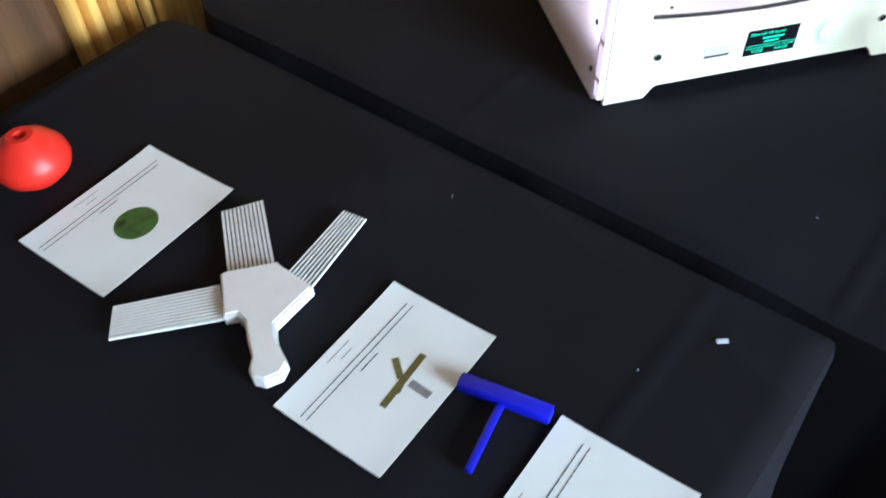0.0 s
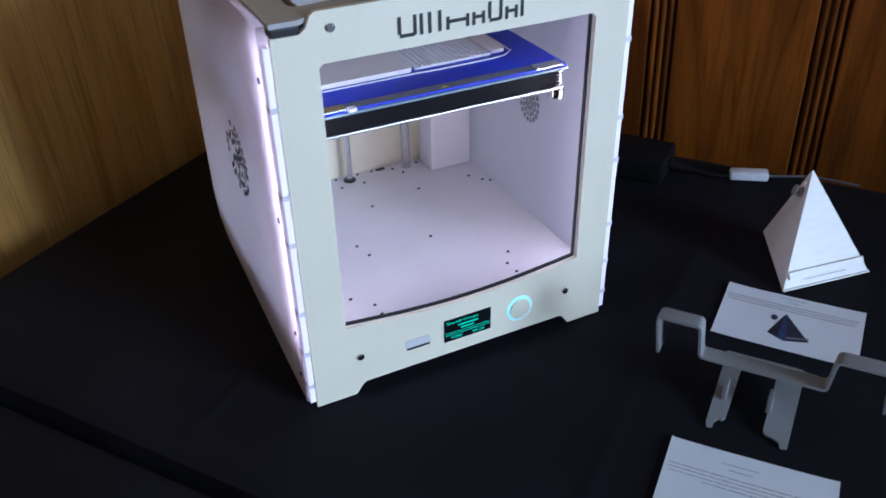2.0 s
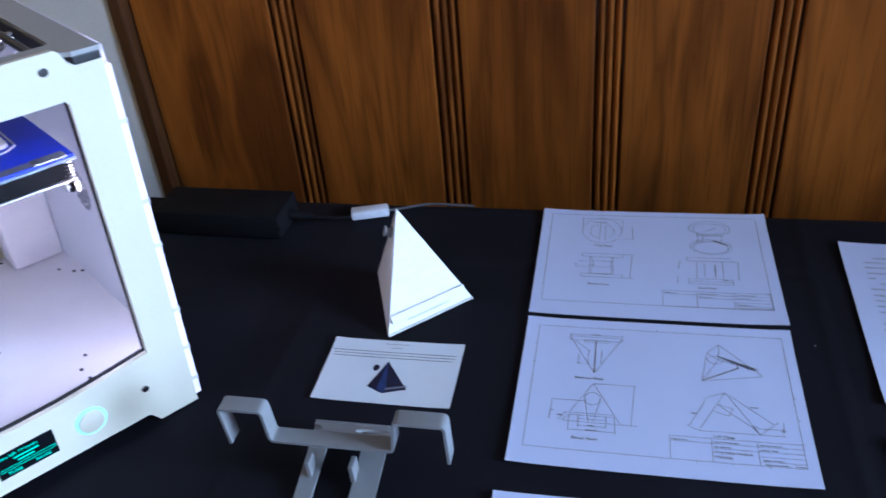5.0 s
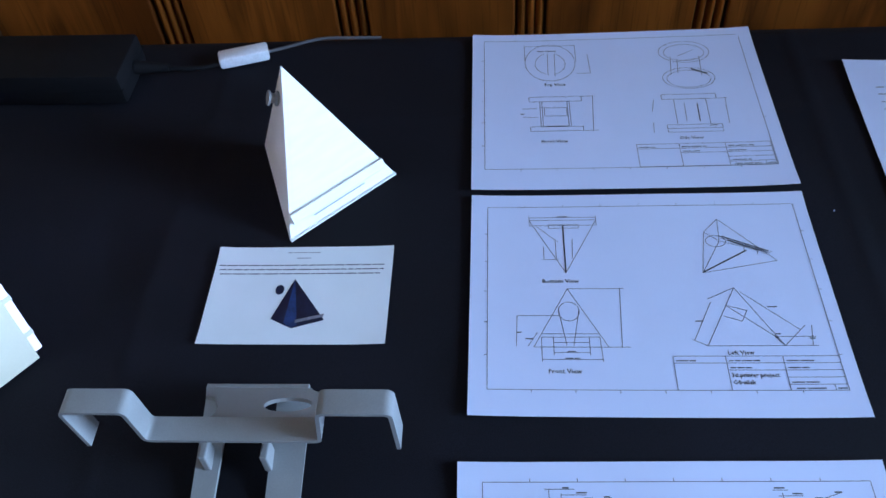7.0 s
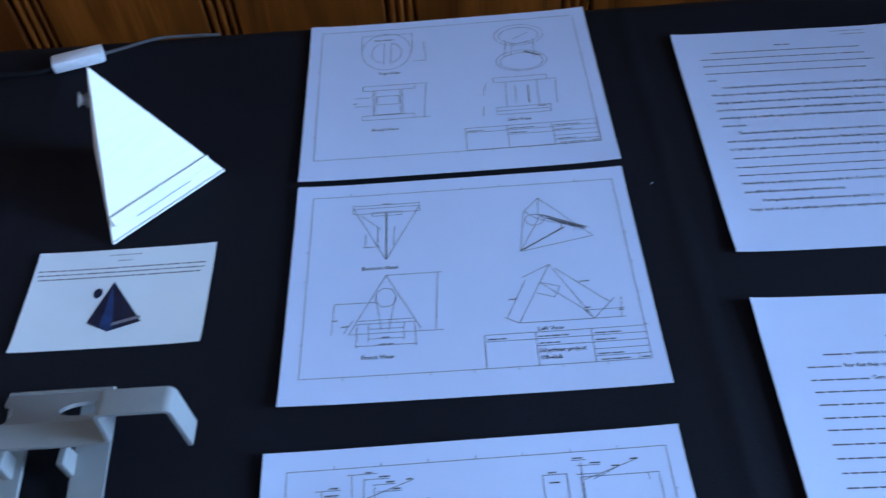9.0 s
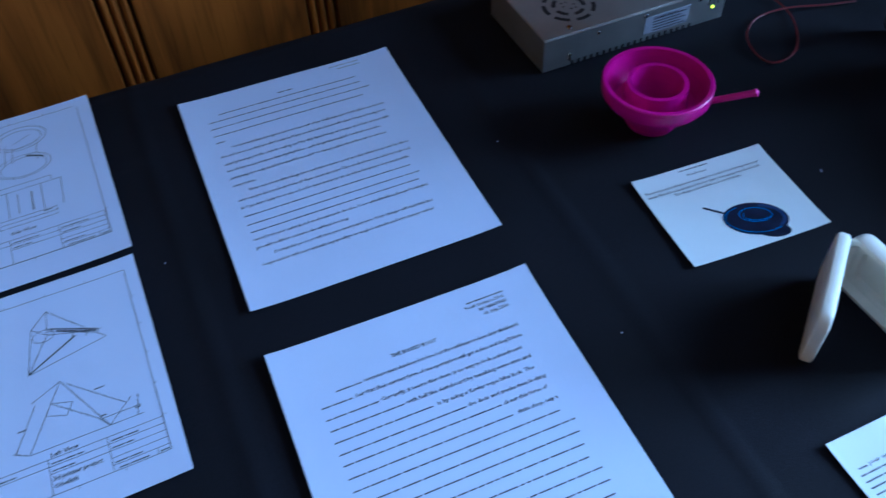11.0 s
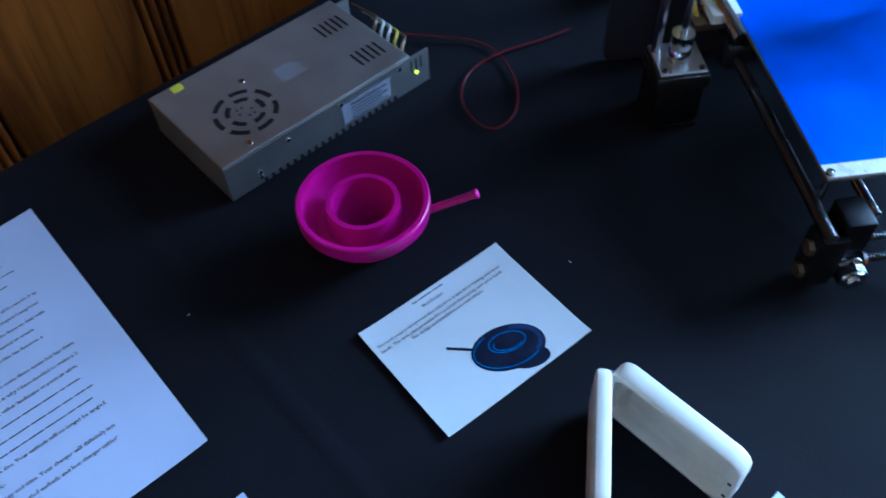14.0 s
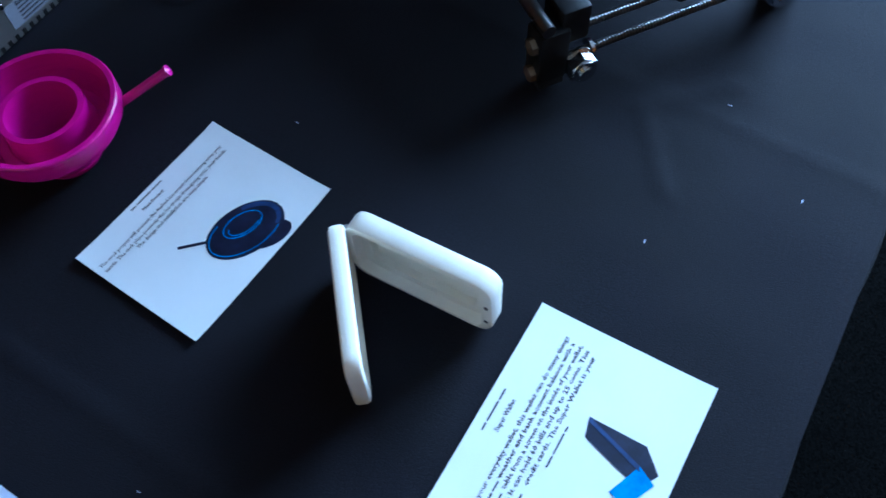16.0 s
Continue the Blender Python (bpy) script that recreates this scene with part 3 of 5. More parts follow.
part("screw_rod", rod(bmesh.new(), (0.1658, 0.3287, 0.0572), (0.1658, 0.3287, 0.34), 0.004, 14), STEEL, printer, "threaded steel lift screw", smooth=True)
part("screw_seat", lathe(bmesh.new(), [(0.0042, 0.0572), (0.0085, 0.0572), (0.008, 0.059), (0.0042, 0.060)], 20, pose(0.1658, 0.3287, 0)), BLACK_PLASTIC, printer)
for x in (0.0805, 0.2481):
    part("guide_rod", rod(bmesh.new(), (x, 0.3287, 0.0572), (x, 0.3287, PH - 0.007), 0.0062, 18), STEEL, printer, "polished vertical guide rod", smooth=True)
# lamps: strips behind the front columns
for x in (0.009, PW - 0.0125):
    part("lamp_strip", boxed(x, x + 0.0035, 0.0135, 0.0235, 0.075, 0.372), LED_LAMP, printer, "cool white LED strip")

# build plate on its carrier
plate = part("build_plate", boxed(0.028, 0.3065, 0.0475, 0.262, 0.2835, 0.2875, bevel=0.0008), BLUE_TAPE, printer, "glass build plate covered in blue tape")
part("glass_edge", boxed(0.028, 0.3065, 0.0452, 0.0472, 0.2832, 0.2852), GLASS_EDGE, plate, "clear glass front edge")
part("warning_mark", prism(bmesh.new(), [(0.169, 0.0512), (0.177, 0.0512), (0.173, 0.0555)], 0.2876, 0.2879), YELLOW, plate, "small yellow warning triangle")
part("dark_strip", boxed(0.036, 0.275, 0.0495, 0.0605, 0.2875, 0.2878), GREY_TAPE, plate, "dark strip of older tape")
part("carrier_plate", boxed(0.032, 0.303, 0.0465, 0.27, 0.2625, 0.2650, bevel=0.0008), ALU, printer, "aluminium carrier plate")
part("carrier_front", boxed(0.032, 0.303, 0.0495, 0.054, 0.2652, 0.2822), ADAPTER, printer, "black shaded carrier front")
for x in (0.042, 0.2995):
    for y in (0.054, 0.25):
        bm = bmesh.new()
        for k in range(5):
            lathe(bm, [(0.0028, 0), (0.0058, 0.0004), (0.0062, 0.0014), (0.0058, 0.0022), (0.0028, 0.0024)], 14, pose(x, y, 0.2656 + 0.0034 * k))
        part("spring", bm, STEEL, printer, "steel levelling spring", smooth=True)
        part("thumb_nut", lathe(bmesh.new(), [(0.002, 0.252), (0.008, 0.252), (0.0085, 0.255), (0.008, 0.2615), (0.002, 0.2618)], 18, pose(x, y, 0)), STEEL, printer, smooth=True)
    s = 1 if x < 0.1 else -1
    part("clip", boxed(min(x, x + 0.03 * s), max(x, x + 0.03 * s), 0.0445, 0.058, 0.2881, 0.2896, bevel=0.0006), STEEL, printer, "steel plate clip")
part("clip_tip", boxed(0.0735, 0.0815, 0.0425, 0.0500, 0.2860, 0.2895, bevel=0.0008), CHAMBER, printer, "white clip tip")

# the white print on the plate: flat slab, open lattice, end strip
bm = prism(bmesh.new(), [(0.034, 0.100), (0.160, 0.100), (0.164, 0.107), (0.164, 0.205), (0.034, 0.205)], 0.2879, 0.2925)
print_slab = part("print_slab", bm, CHAMBER, printer, "flat white printed slab")
bm = bmesh.new()
for k in range(15):
    x = 0.167 + 0.083 * k / 14
    box(bm, x - 0.00045, x + 0.00045, 0.104, 0.202, 0.288, 0.2905)
for k in range(19):
    y = 0.104 + 0.098 * k / 18
    box(bm, 0.167, 0.250, y - 0.00045, y + 0.00045, 0.288, 0.2903)
part("lattice", bm, CHAMBER, printer, "open white lattice infill")
part("print_end", prism(bmesh.new(), rounded(0.2515, 0.270, 0.106, 0.202, 0.006), 0.288, 0.2915), CHAMBER, printer, "white end of the print")
bm = bmesh.new()
skirt = [(0.032, 0.0950), (0.163, 0.0950), (0.176, 0.0938), (0.245, 0.0938), (0.264, 0.0970), (0.275, 0.106), (0.276, 0.202)]
for (ax, ay), (bx, by) in zip(skirt, skirt[1:]):
    rod(bm, (ax, ay, 0.2882), (bx, by, 0.2882), 0.0007, 6)
part("skirt_line", bm, CHAMBER, printer, "thin printed outline")

# top frame, gantry and head
top = prism(bmesh.new(), [(0.0, 0.0), (0.024, 0.0), (0.031, 0.0055), (0.307, 0.0055), (0.314, 0.0), (PW, 0.0), (PW, PD), (0.0, PD)], 0.3865, 0.3905, None, [rounded(0.028, 0.310, 0.034, 0.325, 0.006)])
part("top_frame", top, TOP_PANEL, printer, "white top frame with a wide opening, its shade put in as grey")
for x0, x1 in ((0.0005, 0.0245), (PW - 0.0245, PW - 0.0005)):
    part("corner_cap", boxed(x0, x1, 0.0003, 0.02, 0.3792, 0.3863, bevel=0.0012), BLACK_PLASTIC, printer, "black corner cap")
lining = prism(bmesh.new(), rounded(0.0265, 0.3115, 0.0325, 0.3265, 0.007), 0.376, 0.3864, None, [rounded(0.0295, 0.3085, 0.0355, 0.3235, 0.005)])
part("inner_rim", lining, BLACK_PLASTIC, printer, "black inner rim")
for y, z in ((0.122, 0.380), (0.228, 0.378), (0.266, 0.366), (0.317, 0.380)):
    part("cross_rod", rod(bmesh.new(), (0.008, y, z), (PW - 0.008, y, z), 0.0038 if z > 0.37 else 0.0024, 14), STEEL if z == 0.380 else BLACK_PLASTIC, printer, "", smooth=True)
for x, z in ((0.038, 0.382), (0.262, 0.37), (0.298, 0.382)):
    part("gantry_rod", rod(bmesh.new(), (x, 0.02, z), (x, PD - 0.012, z), 0.0036, 14), BLACK_PLASTIC if x != 0.235 else STEEL, printer, "", smooth=True)
for x, y in ((0.298, 0.06), (0.298, 0.30), (0.038, 0.06), (0.038, 0.30), (0.298, 0.15)):
    bm = bmesh.new()
    for k in range(3):
        rod(bm, (x, y - 0.006 + 0.005 * k, 0.37), (x, y - 0.003 + 0.005 * k, 0.37), 0.0085, 18)
    part("pulley", bm, BLACK_PLASTIC, printer, "black belt pulley", smooth=True)
slider = part("slider_block", boxed(0.020, 0.048, 0.114, 0.130, 0.362, 0.384, bevel=0.002), BLACK_PLASTIC, printer)
head = part("print_head", boxed(0.241, 0.283, 0.099, 0.145, 0.345, 0.402, bevel=0.002), HEAD_GREY, printer, "dark grey print head")
part("head_fan", lathe(bmesh.new(), [(0.004, 0), (0.019, 0), (0.02, 0.004), (0.018, 0.011), (0.004, 0.011)], 24, pose(0.241, 0.122, 0.362, 0, -90, 0)), BLACK_PLASTIC, head, "black round fan", smooth=True)
part("head_plate", boxed(0.247, 0.277, 0.0965, 0.0985, 0.35, 0.385), ALU, head)
for x, y in ((0.247, 0.105), (0.277, 0.105), (0.247, 0.139), (0.277, 0.139)):
    part("head_post", rod(bmesh.new(), (x, y, 0.402), (x, y, 0.421), 0.0035, 12), CHAMBER, head, "white post", smooth=True)
part("filament_tube", tube(bmesh.new(), [(0.263, 0.122, 0.40), (0.263, 0.124, 0.43), (0.262, 0.145, 0.47), (0.26, 0.19, 0.505), (0.254, 0.25, 0.5), (0.24, 0.31, 0.45), (0.225, 0.344, 0.391)], 0.0032), CLEAR_TUBE, printer, "pale feed tube", smooth=True)
part("tube_clip", rod(bmesh.new(), (0.263, 0.122, 0.402), (0.263, 0.124, 0.428), 0.0052, 14), CHAMBER, printer, "", smooth=True)
block = part("lift_block", boxed(0.052, 0.2415, 0.226, 0.276, 0.330, 0.3605, bevel=0.0015), ALU_PALE, printer, "pale aluminium lift block with dark lettering marks")
for x in (0.068, 0.228):
    part("bearing", rod(bmesh.new(), (x, 0.25, 0.3607), (x, 0.25, 0.388), 0.0055, 16), STEEL, printer, "", smooth=True)
part("block_hole", lathe(bmesh.new(), [(0.0005, 0.3607), (0.008, 0.3607), (0.009, 0.3615), (0.0005, 0.3621)], 20, pose(0.147, 0.25, 0)), BLACK_PLASTIC, printer)


def letter_marks(x0, x1, z0, h, y0, y1, parent, widths):
    """A maker's wordmark as plain dark strokes of its size."""
    x = x0
    total = sum(w for w, _ in widths)
    for w, kind in widths:
        dx = (x1 - x0) * w / total
        bm = bmesh.new()
        s = 0.0029
        if kind == "u":
            box(bm, x, x + s, y0, y1, z0 + 0.003, z0 + h)
            box(bm, x + dx - s - 0.003, x + dx - 0.003, y0, y1, z0 + 0.001, z0 + h)
            box(bm, x + s * 0.6, x + dx - s - 0.002, y0 - 0.0001, y1, z0, z0 + s)
        elif kind == "i":
            box(bm, x, x + s, y0, y1, z0, z0 + h)
        else:
            box(bm, x, x + s, y0, y1, z0, z0 + h * 0.62)
            box(bm, x + dx - s - 0.003, x + dx - 0.003, y0, y1, z0, z0 + h * 0.62)
            box(bm, x + s * 0.8, x + dx - s - 0.0025, y0 - 0.0001, y1, z0 + h * 0.3, z0 + h * 0.3 + s)
        part("wordmark_stroke", bm, BLACK_PLASTIC, parent, "dark maker's mark")
        x += dx


MARKS = [(1.3, "u"), (0.5, "i"), (0.6, "i"), (0.5, "i"), (1.6, "o"), (1.0, "o"), (1.1, "u"), (1.0, "o"), (0.7, "i")]
letter_marks(0.1060, 0.2320, 0.3620, 0.0175, -0.0007, 0.0004, printer, MARKS)
letter_marks(0.098, 0.200, 0.337, 0.0165, 0.2253, 0.2262, block, MARKS)
for x0, x1, z in ((0.239, 0.2445, 0.3775), (0.239, 0.2445, 0.3830), (0.2475, 0.2535, 0.3802)):
    part("wordmark_stroke", boxed(x0, x1, -0.0006, 0.0004, z, z + 0.0011), BLACK_PLASTIC, printer)

# controls
screen = part("display", boxed(0.1415, 0.1963, -0.0008, 0.0004, 0.0290, 0.0570), SCREEN, printer, "small black display with green text")
part("card_slot", prism(bmesh.new(), rounded(0.098, 0.1255, 0.0355, 0.0470, 0.003), 0, 0.0006, pose(0, -0.0001, 0) @ UPRIGHT), SLOT_WHITE, printer, "white memory card slot")
part("slot_opening", boxed(0.099, 0.1245, -0.0012, -0.0002, 0.0352, 0.0375), BLACK_PLASTIC, printer)
KNOB = pose(0.2315, 0, 0.0430, 90)
part("dial", lathe(bmesh.new(), [(0.0001, 0), (0.0125, 0), (0.0125, 0.003), (0.0115, 0.0036), (0.0001, 0.004)], 40, KNOB), WHITE_PANEL, printer, "round white dial", smooth=True)
part("dial_ring", lathe(bmesh.new(), [(0.0128, 0.0001), (0.0152, 0.0001), (0.0152, 0.0012), (0.0128, 0.0016)], 40, KNOB), CYAN_GLOW, printer, "glowing pale cyan ring", smooth=True)
for text, size, x, z in (("Time left 10 hours", 0.0050, 0.1435, 0.0510), ("TUNE", 0.0050, 0.1490, 0.0315), ("PAUSE", 0.0050, 0.1745, 0.0315)):
    ob = part("display_text", letters(text, size, (pose(x, -0.0011, z) @ UPRIGHT)), GREEN_GLOW, screen)
for x0, x1, z in ((0.158, 0.181, 0.0465), (0.161, 0.176, 0.0425), (0.1430, 0.1950, 0.0395), (0.1430, 0.1950, 0.0368)):
    part("display_bar", boxed(x0, x1, -0.0011, -0.0008, z, z + (0.0016 if z > 0.042 else 0.0005)), GREEN_GLOW, screen)

# the power supply of this printer, its lead and its tag
brick = thing("power_brick", "black power adapter brick lying behind the 3D printer", "power adapter", pose(-0.43, 0.386, 0, 0, 0, -1))
part("case", boxed(-0.1, 0.085, -0.036, 0.036, 0, 0.036, bevel=0.005), ADAPTER, brick, smooth=True)
part("seam", boxed(-0.1003, 0.0853, -0.0363, 0.0363, 0.0172, 0.0182), ADAPTER, brick)
part("strain_relief", rod(bmesh.new(), (0.085, 0.004, 0.016), (0.118, 0.008, 0.012), 0.0075, 14, 0.004), ADAPTER, brick, smooth=True)
part("lead", tube(bmesh.new(), [(0.112, 0.007, 0.012), (0.15, 0.014, 0.007), (0.172, 0.025, 0.006), (0.19, 0.032, 0.006)], 0.0026), ADAPTER, brick, "black lead", smooth=True)
part("thin_lead", tube(bmesh.new(), [(0.19, 0.032, 0.006), (0.23, 0.047, 0.006), (0.265, 0.061, 0.006), (0.3, 0.064, 0.005), (0.33, 0.066, 0.003)], 0.0017), GREY_CABLE, brick, "thin grey lead", smooth=True)
part("tag", boxed(-0.026, 0.026, -0.009, 0.009, 0, 0.013, m=pose(0.19, 0.033, 0.0008, 0, 0, 18), bevel=0.003), SHINY_LABEL, brick, "shiny white wrapped label", smooth=True)
# ---- papers ----
def sheet(name, label, category, x, y, turn, w, h, material, curl=0.0015, group="", seed=0):
    """A sheet lying on the cloth, its lower left corner at x, y, with a slight wave and lifted corners."""
    ob = thing(name, label, category, pose(x, y, 0, 0, 0, turn), group)
    bm = bmesh.new()
    n, k = 14, 11
    tops = []
    for layer in (0.0, 0.00025):
        grid = []
        for i in range(n + 1):
            row = []
            for j in range(k + 1):
                u, v = i / n, j / k
                row.append(bm.verts.new((w * u, h * v, layer + rise(u, v, curl, seed))))
            grid.append(row)
        tops.append(grid)
    for g in tops:
        for i in range(n):
            for j in range(k):
                bm.faces.new((g[i][j], g[i + 1][j], g[i + 1][j + 1], g[i][j + 1]))
    a, b = tops
    loop = [(i, 0) for i in range(n)] + [(n, j) for j in range(k)] + [(i, k) for i in range(n, 0, -1)] + [(0, j) for j in range(k, 0, -1)]
    for p, q in zip(loop, loop[1:] + loop[:1]):
        bm.faces.new((a[p[0]][p[1]], a[q[0]][q[1]], b[q[0]][q[1]], b[p[0]][p[1]]))
    part("paper", bm, material, ob, smooth=True)
    ob["w"], ob["h"], ob["curl"], ob["seed"] = w, h, curl, seed
    return ob


def rise(u, v, curl, seed):
    """How far a sheet stands off the cloth at u, v of its width and height."""
    wave = curl * 0.35 * (1 + math.sin(5.1 * u + 2.3 * v + seed)) / 2
    return 0.0002 + wave + curl * ((abs(2 * u - 1) ** 6 + abs(2 * v - 1) ** 6) * 0.3 + (abs(2 * u - 1) * abs(2 * v - 1)) ** 5 * 0.8)


def laid(bm, ob):
    """Ink laid on the surface of its sheet."""
    for v in bm.verts:
        v.co.z += rise(v.co.x / ob["w"], v.co.y / ob["h"], ob["curl"], ob["seed"]) + 0.00045
    return bm


def ink_lines(ob, name, chains, width=0.48, material=None, label="", lift=0.0):
    """Drawn lines: chains of points in millimetres on the sheet."""
    bm = bmesh.new()
    for chain in chains:
        for (ax, ay), (bx, by) in zip(chain, chain[1:]):
            length = math.hypot(bx - ax, by - ay)
            parts = max(1, int(length / 18))
            nx, ny = -(by - ay) / (length + 1e-9) * width / 2, (bx - ax) / (length + 1e-9) * width / 2
            for k in range(parts):
                p, q = k / parts, (k + 1) / parts
                x0, y0, x1, y1 = ax + (bx - ax) * p, ay + (by - ay) * p, ax + (bx - ax) * q, ay + (by - ay) * q
                bm.faces.new([bm.verts.new((x / 1000, y / 1000, lift)) for x, y in ((x0 - nx, y0 - ny), (x1 - nx, y1 - ny), (x1 + nx, y1 + ny), (x0 + nx, y0 + ny))])
    return tagged(part(name, laid(bm, ob), material or LINE_INK, ob, label), kind="stuff")


def ink_bars(ob, name, x0, x1, y, size, seed=0, material=None):
    """Writing too small to read: one bar a word."""
    rng = random.Random(seed)
    bm = bmesh.new()
    x = x0
    while x < x1 - size:
        w = min(size * rng.uniform(0.9, 4.2), x1 - x)
        for k in range(max(1, int(w / 14))):
            step = w / max(1, int(w / 14))
            bm.faces.new([bm.verts.new((px / 1000, py / 1000, 0)) for px, py in ((x + k * step, y), (x + (k + 1) * step, y), (x + (k + 1) * step, y + size * 0.30), (x + k * step, y + size * 0.30))])
        x += w + size * 0.33
    return tagged(part(name, laid(bm, ob), material or TEXT_INK, ob), kind="stuff")


def ink_text(ob, text, x, y, size, align="left", width=None, material=None):
    """Readable words, in millimetres on the sheet; width squeezes them to that length."""
    bm = letters(text, size / 1000)
    xs = [v.co.x for v in bm.verts]
    long = max(xs) * 1000
    k = width / long if width else 1.0
    start = x - (long * k if align == "right" else long * k / 2 if align == "mid" else 0)
    for v in bm.verts:
        v.co.x, v.co.y = v.co.x * k + start / 1000, v.co.y + y / 1000
    return part("writing", laid(bm, ob), material or TEXT_INK, ob)


def ink_shape(ob, name, outline, material, label="", lift=0.0):
    bm = bmesh.new()
    vs = [bm.verts.new((x / 1000, y / 1000, lift)) for x, y in outline]
    bm.faces.new(vs)
    bmesh.ops.triangulate(bm, faces=bm.faces[:])
    return part(name, laid(bm, ob), material, ob, label)


def oval(cx, cy, rx, ry, n=28, turn=0.0, a0=0, a1=360):
    c, s = math.cos(radians(turn)), math.sin(radians(turn))
    out = []
    for k in range(n + 1):
        a = radians(a0 + (a1 - a0) * k / n)
        x, y = rx * math.cos(a), ry * math.sin(a)
        out.append((cx + c * x - s * y, cy + s * x + c * y))
    return out


def rect(x0, y0, x1, y1):
    return [(x0, y0), (x1, y0), (x1, y1), (x0, y1), (x0, y0)]


def border(ob, x0, y0, x1, y1):
    """The ruled border with its zone ticks, and the title block."""
    ink_lines(ob, "ruled_border", [rect(x0, y0, x1, y1)])
    ticks = []
    for k in range(1, 8):
        x = x0 + (x1 - x0) * k / 8
        ticks += [[(x, y0), (x, y0 - 2.5)], [(x, y1), (x, y1 + 2.5)]]
    for k in range(1, 6):
        y = y0 + (y1 - y0) * k / 6
        ticks += [[(x0, y), (x0 - 2.5, y)], [(x1, y), (x1 + 2.5, y)]]
    ink_lines(ob, "border_ticks", ticks)


def title_block(ob, x, y, seed):
    ink_lines(ob, "title_block", [rect(x, y, x + 119, y + 29), [(x + 38, y), (x + 38, y + 29)], [(x + 79, y), (x + 79, y + 29)], [(x, y + 23), (x + 119, y + 23)], [(x + 38, y + 17), (x + 119, y + 17)],
                                  [(x + 79, y + 11), (x + 119, y + 11)], [(x + 79, y + 5), (x + 119, y + 5)], [(x + 110, y), (x + 110, y + 5)]])
    for k, (a, b, c) in enumerate(((2, 16, 24.5), (40, 62, 24.5), (40, 55, 18.5), (81, 104, 24.5), (81, 96, 18.5), (81, 100, 6.3), (83, 106, 1.2), (111.5, 118, 1.2))):
        ink_bars(ob, "small_writing", x + a, x + b, y + c, 3.2, seed + k)


DRAWN = "letter-size drawing sheets"
# funnel drawing
A = sheet("drawing_sheet", "white paper sheet with line drawings of a spool part", "drawing", -0.0005, 0.222, 0.5, 0.2825, 0.2250, PAPER, 0.0018, DRAWN, 1)
border(A, 12, 26, 270, 214)
title_block(A, 150, 26.5, 10)
ink_lines(A, "top_view", [oval(78, 178, 25, 29), oval(78, 176, 15, 17, 18, 0, 110, 250), oval(78, 176, 15, 17, 18, 0, -70, 70), [(75, 157), (76, 192)], [(82, 157), (83, 191)], [(53, 181), (53, 206)], [(104, 179), (104, 206)], [(53, 205), (104, 205)],
                          [(104, 160), (118, 160)], [(117, 160), (116, 190)]])
ink_bars(A, "dimension", 66, 90, 196, 4, 3)
ink_text(A, "Top View", 70, 141.5, 5.4)
ink_lines(A, "front_view", [rect(55, 118, 105, 125), rect(55, 76, 104, 82), rect(65, 82, 93, 118), rect(69, 97, 90, 109), [(67, 82), (67, 118)], [(91, 82), (91, 118)], [(116, 125), (113, 75)], [(105, 125), (118, 125)], [(104, 76), (118, 76)],
                            [(48, 96), (62, 96)], [(48, 108), (62, 108)]])
ink_lines(A, "heavy_line", [[(70, 82.5), (90, 82.5)]], 1.0, TEXT_INK)
ink_bars(A, "dimension", 46, 50, 100, 3, 4)
ink_text(A, "Front View", 64, 60, 5.4)
ink_lines(A, "solid_view", [oval(212, 189, 25, 17), oval(212, 188, 20, 13), oval(211, 148, 25, 16), oval(211, 147, 21, 13), [(198, 183), (195, 154)], [(226, 182), (224, 152)], [(204, 178), (202, 156)], [(206, 183), (222, 192)], [(204, 174), (222, 178)]])
ink_lines(A, "heavy_line", [[(215, 162), (230, 154)]], 2.0, TEXT_INK)
ink_lines(A, "side_view", [rect(181, 117, 232, 124), rect(181, 71, 231, 81), [(192, 117), (191, 82)], [(201, 112), (200, 86)], [(222, 117), (221, 82)], [(181, 76), (231, 76)], [(238, 82), (240, 116)], [(170, 100), (173, 117)], [(168, 71), (169, 84)], [(228, 117), (242, 117)]])
ink_lines(A, "heavy_line", [[(213, 110), (212, 85)], [(220, 79.5), (227, 79.5)]], 1.0, TEXT_INK)
ink_text(A, "Side View", 190, 61.5, 5.4)
# pyramid drawing
B = sheet("drawing_sheet", "white paper sheet with line drawings of a pyramid stand", "drawing", 0, 0, 0, 0.2805, 0.2158, PAPER, 0.0016, DRAWN, 2)
border(B, 14, 22, 270, 202)
title_block(B, 151, 22, 30)
ink_text(B, "3d printer project", 190.5, 33, 5.2, width=34)
ink_text(B, "Obelisk", 190.5, 27, 5.2)
ink_lines(B, "bottom_view", [[(49, 187), (105, 187), (77, 130), (49, 187)], [(49, 181), (105, 181)], [(49, 181), (49, 192)], [(105, 181), (105, 192)], [(49, 190), (105, 190)], [(65, 178), (90, 178), (90, 182), (65, 182), (65, 178)], [(55, 180), (72, 163)], [(70, 145), (70, 165)], [(83, 145), (84, 166)], [(58, 144), (72, 144)], [(60, 144), (60, 158)]])
ink_lines(B, "heavy_line", [[(77, 181), (77, 131)]], 1.1, TEXT_INK)
ink_bars(B, "dimension", 73, 81, 190.5, 3, 5)
ink_text(B, "Bottom View", 57.5, 120, 5.4)
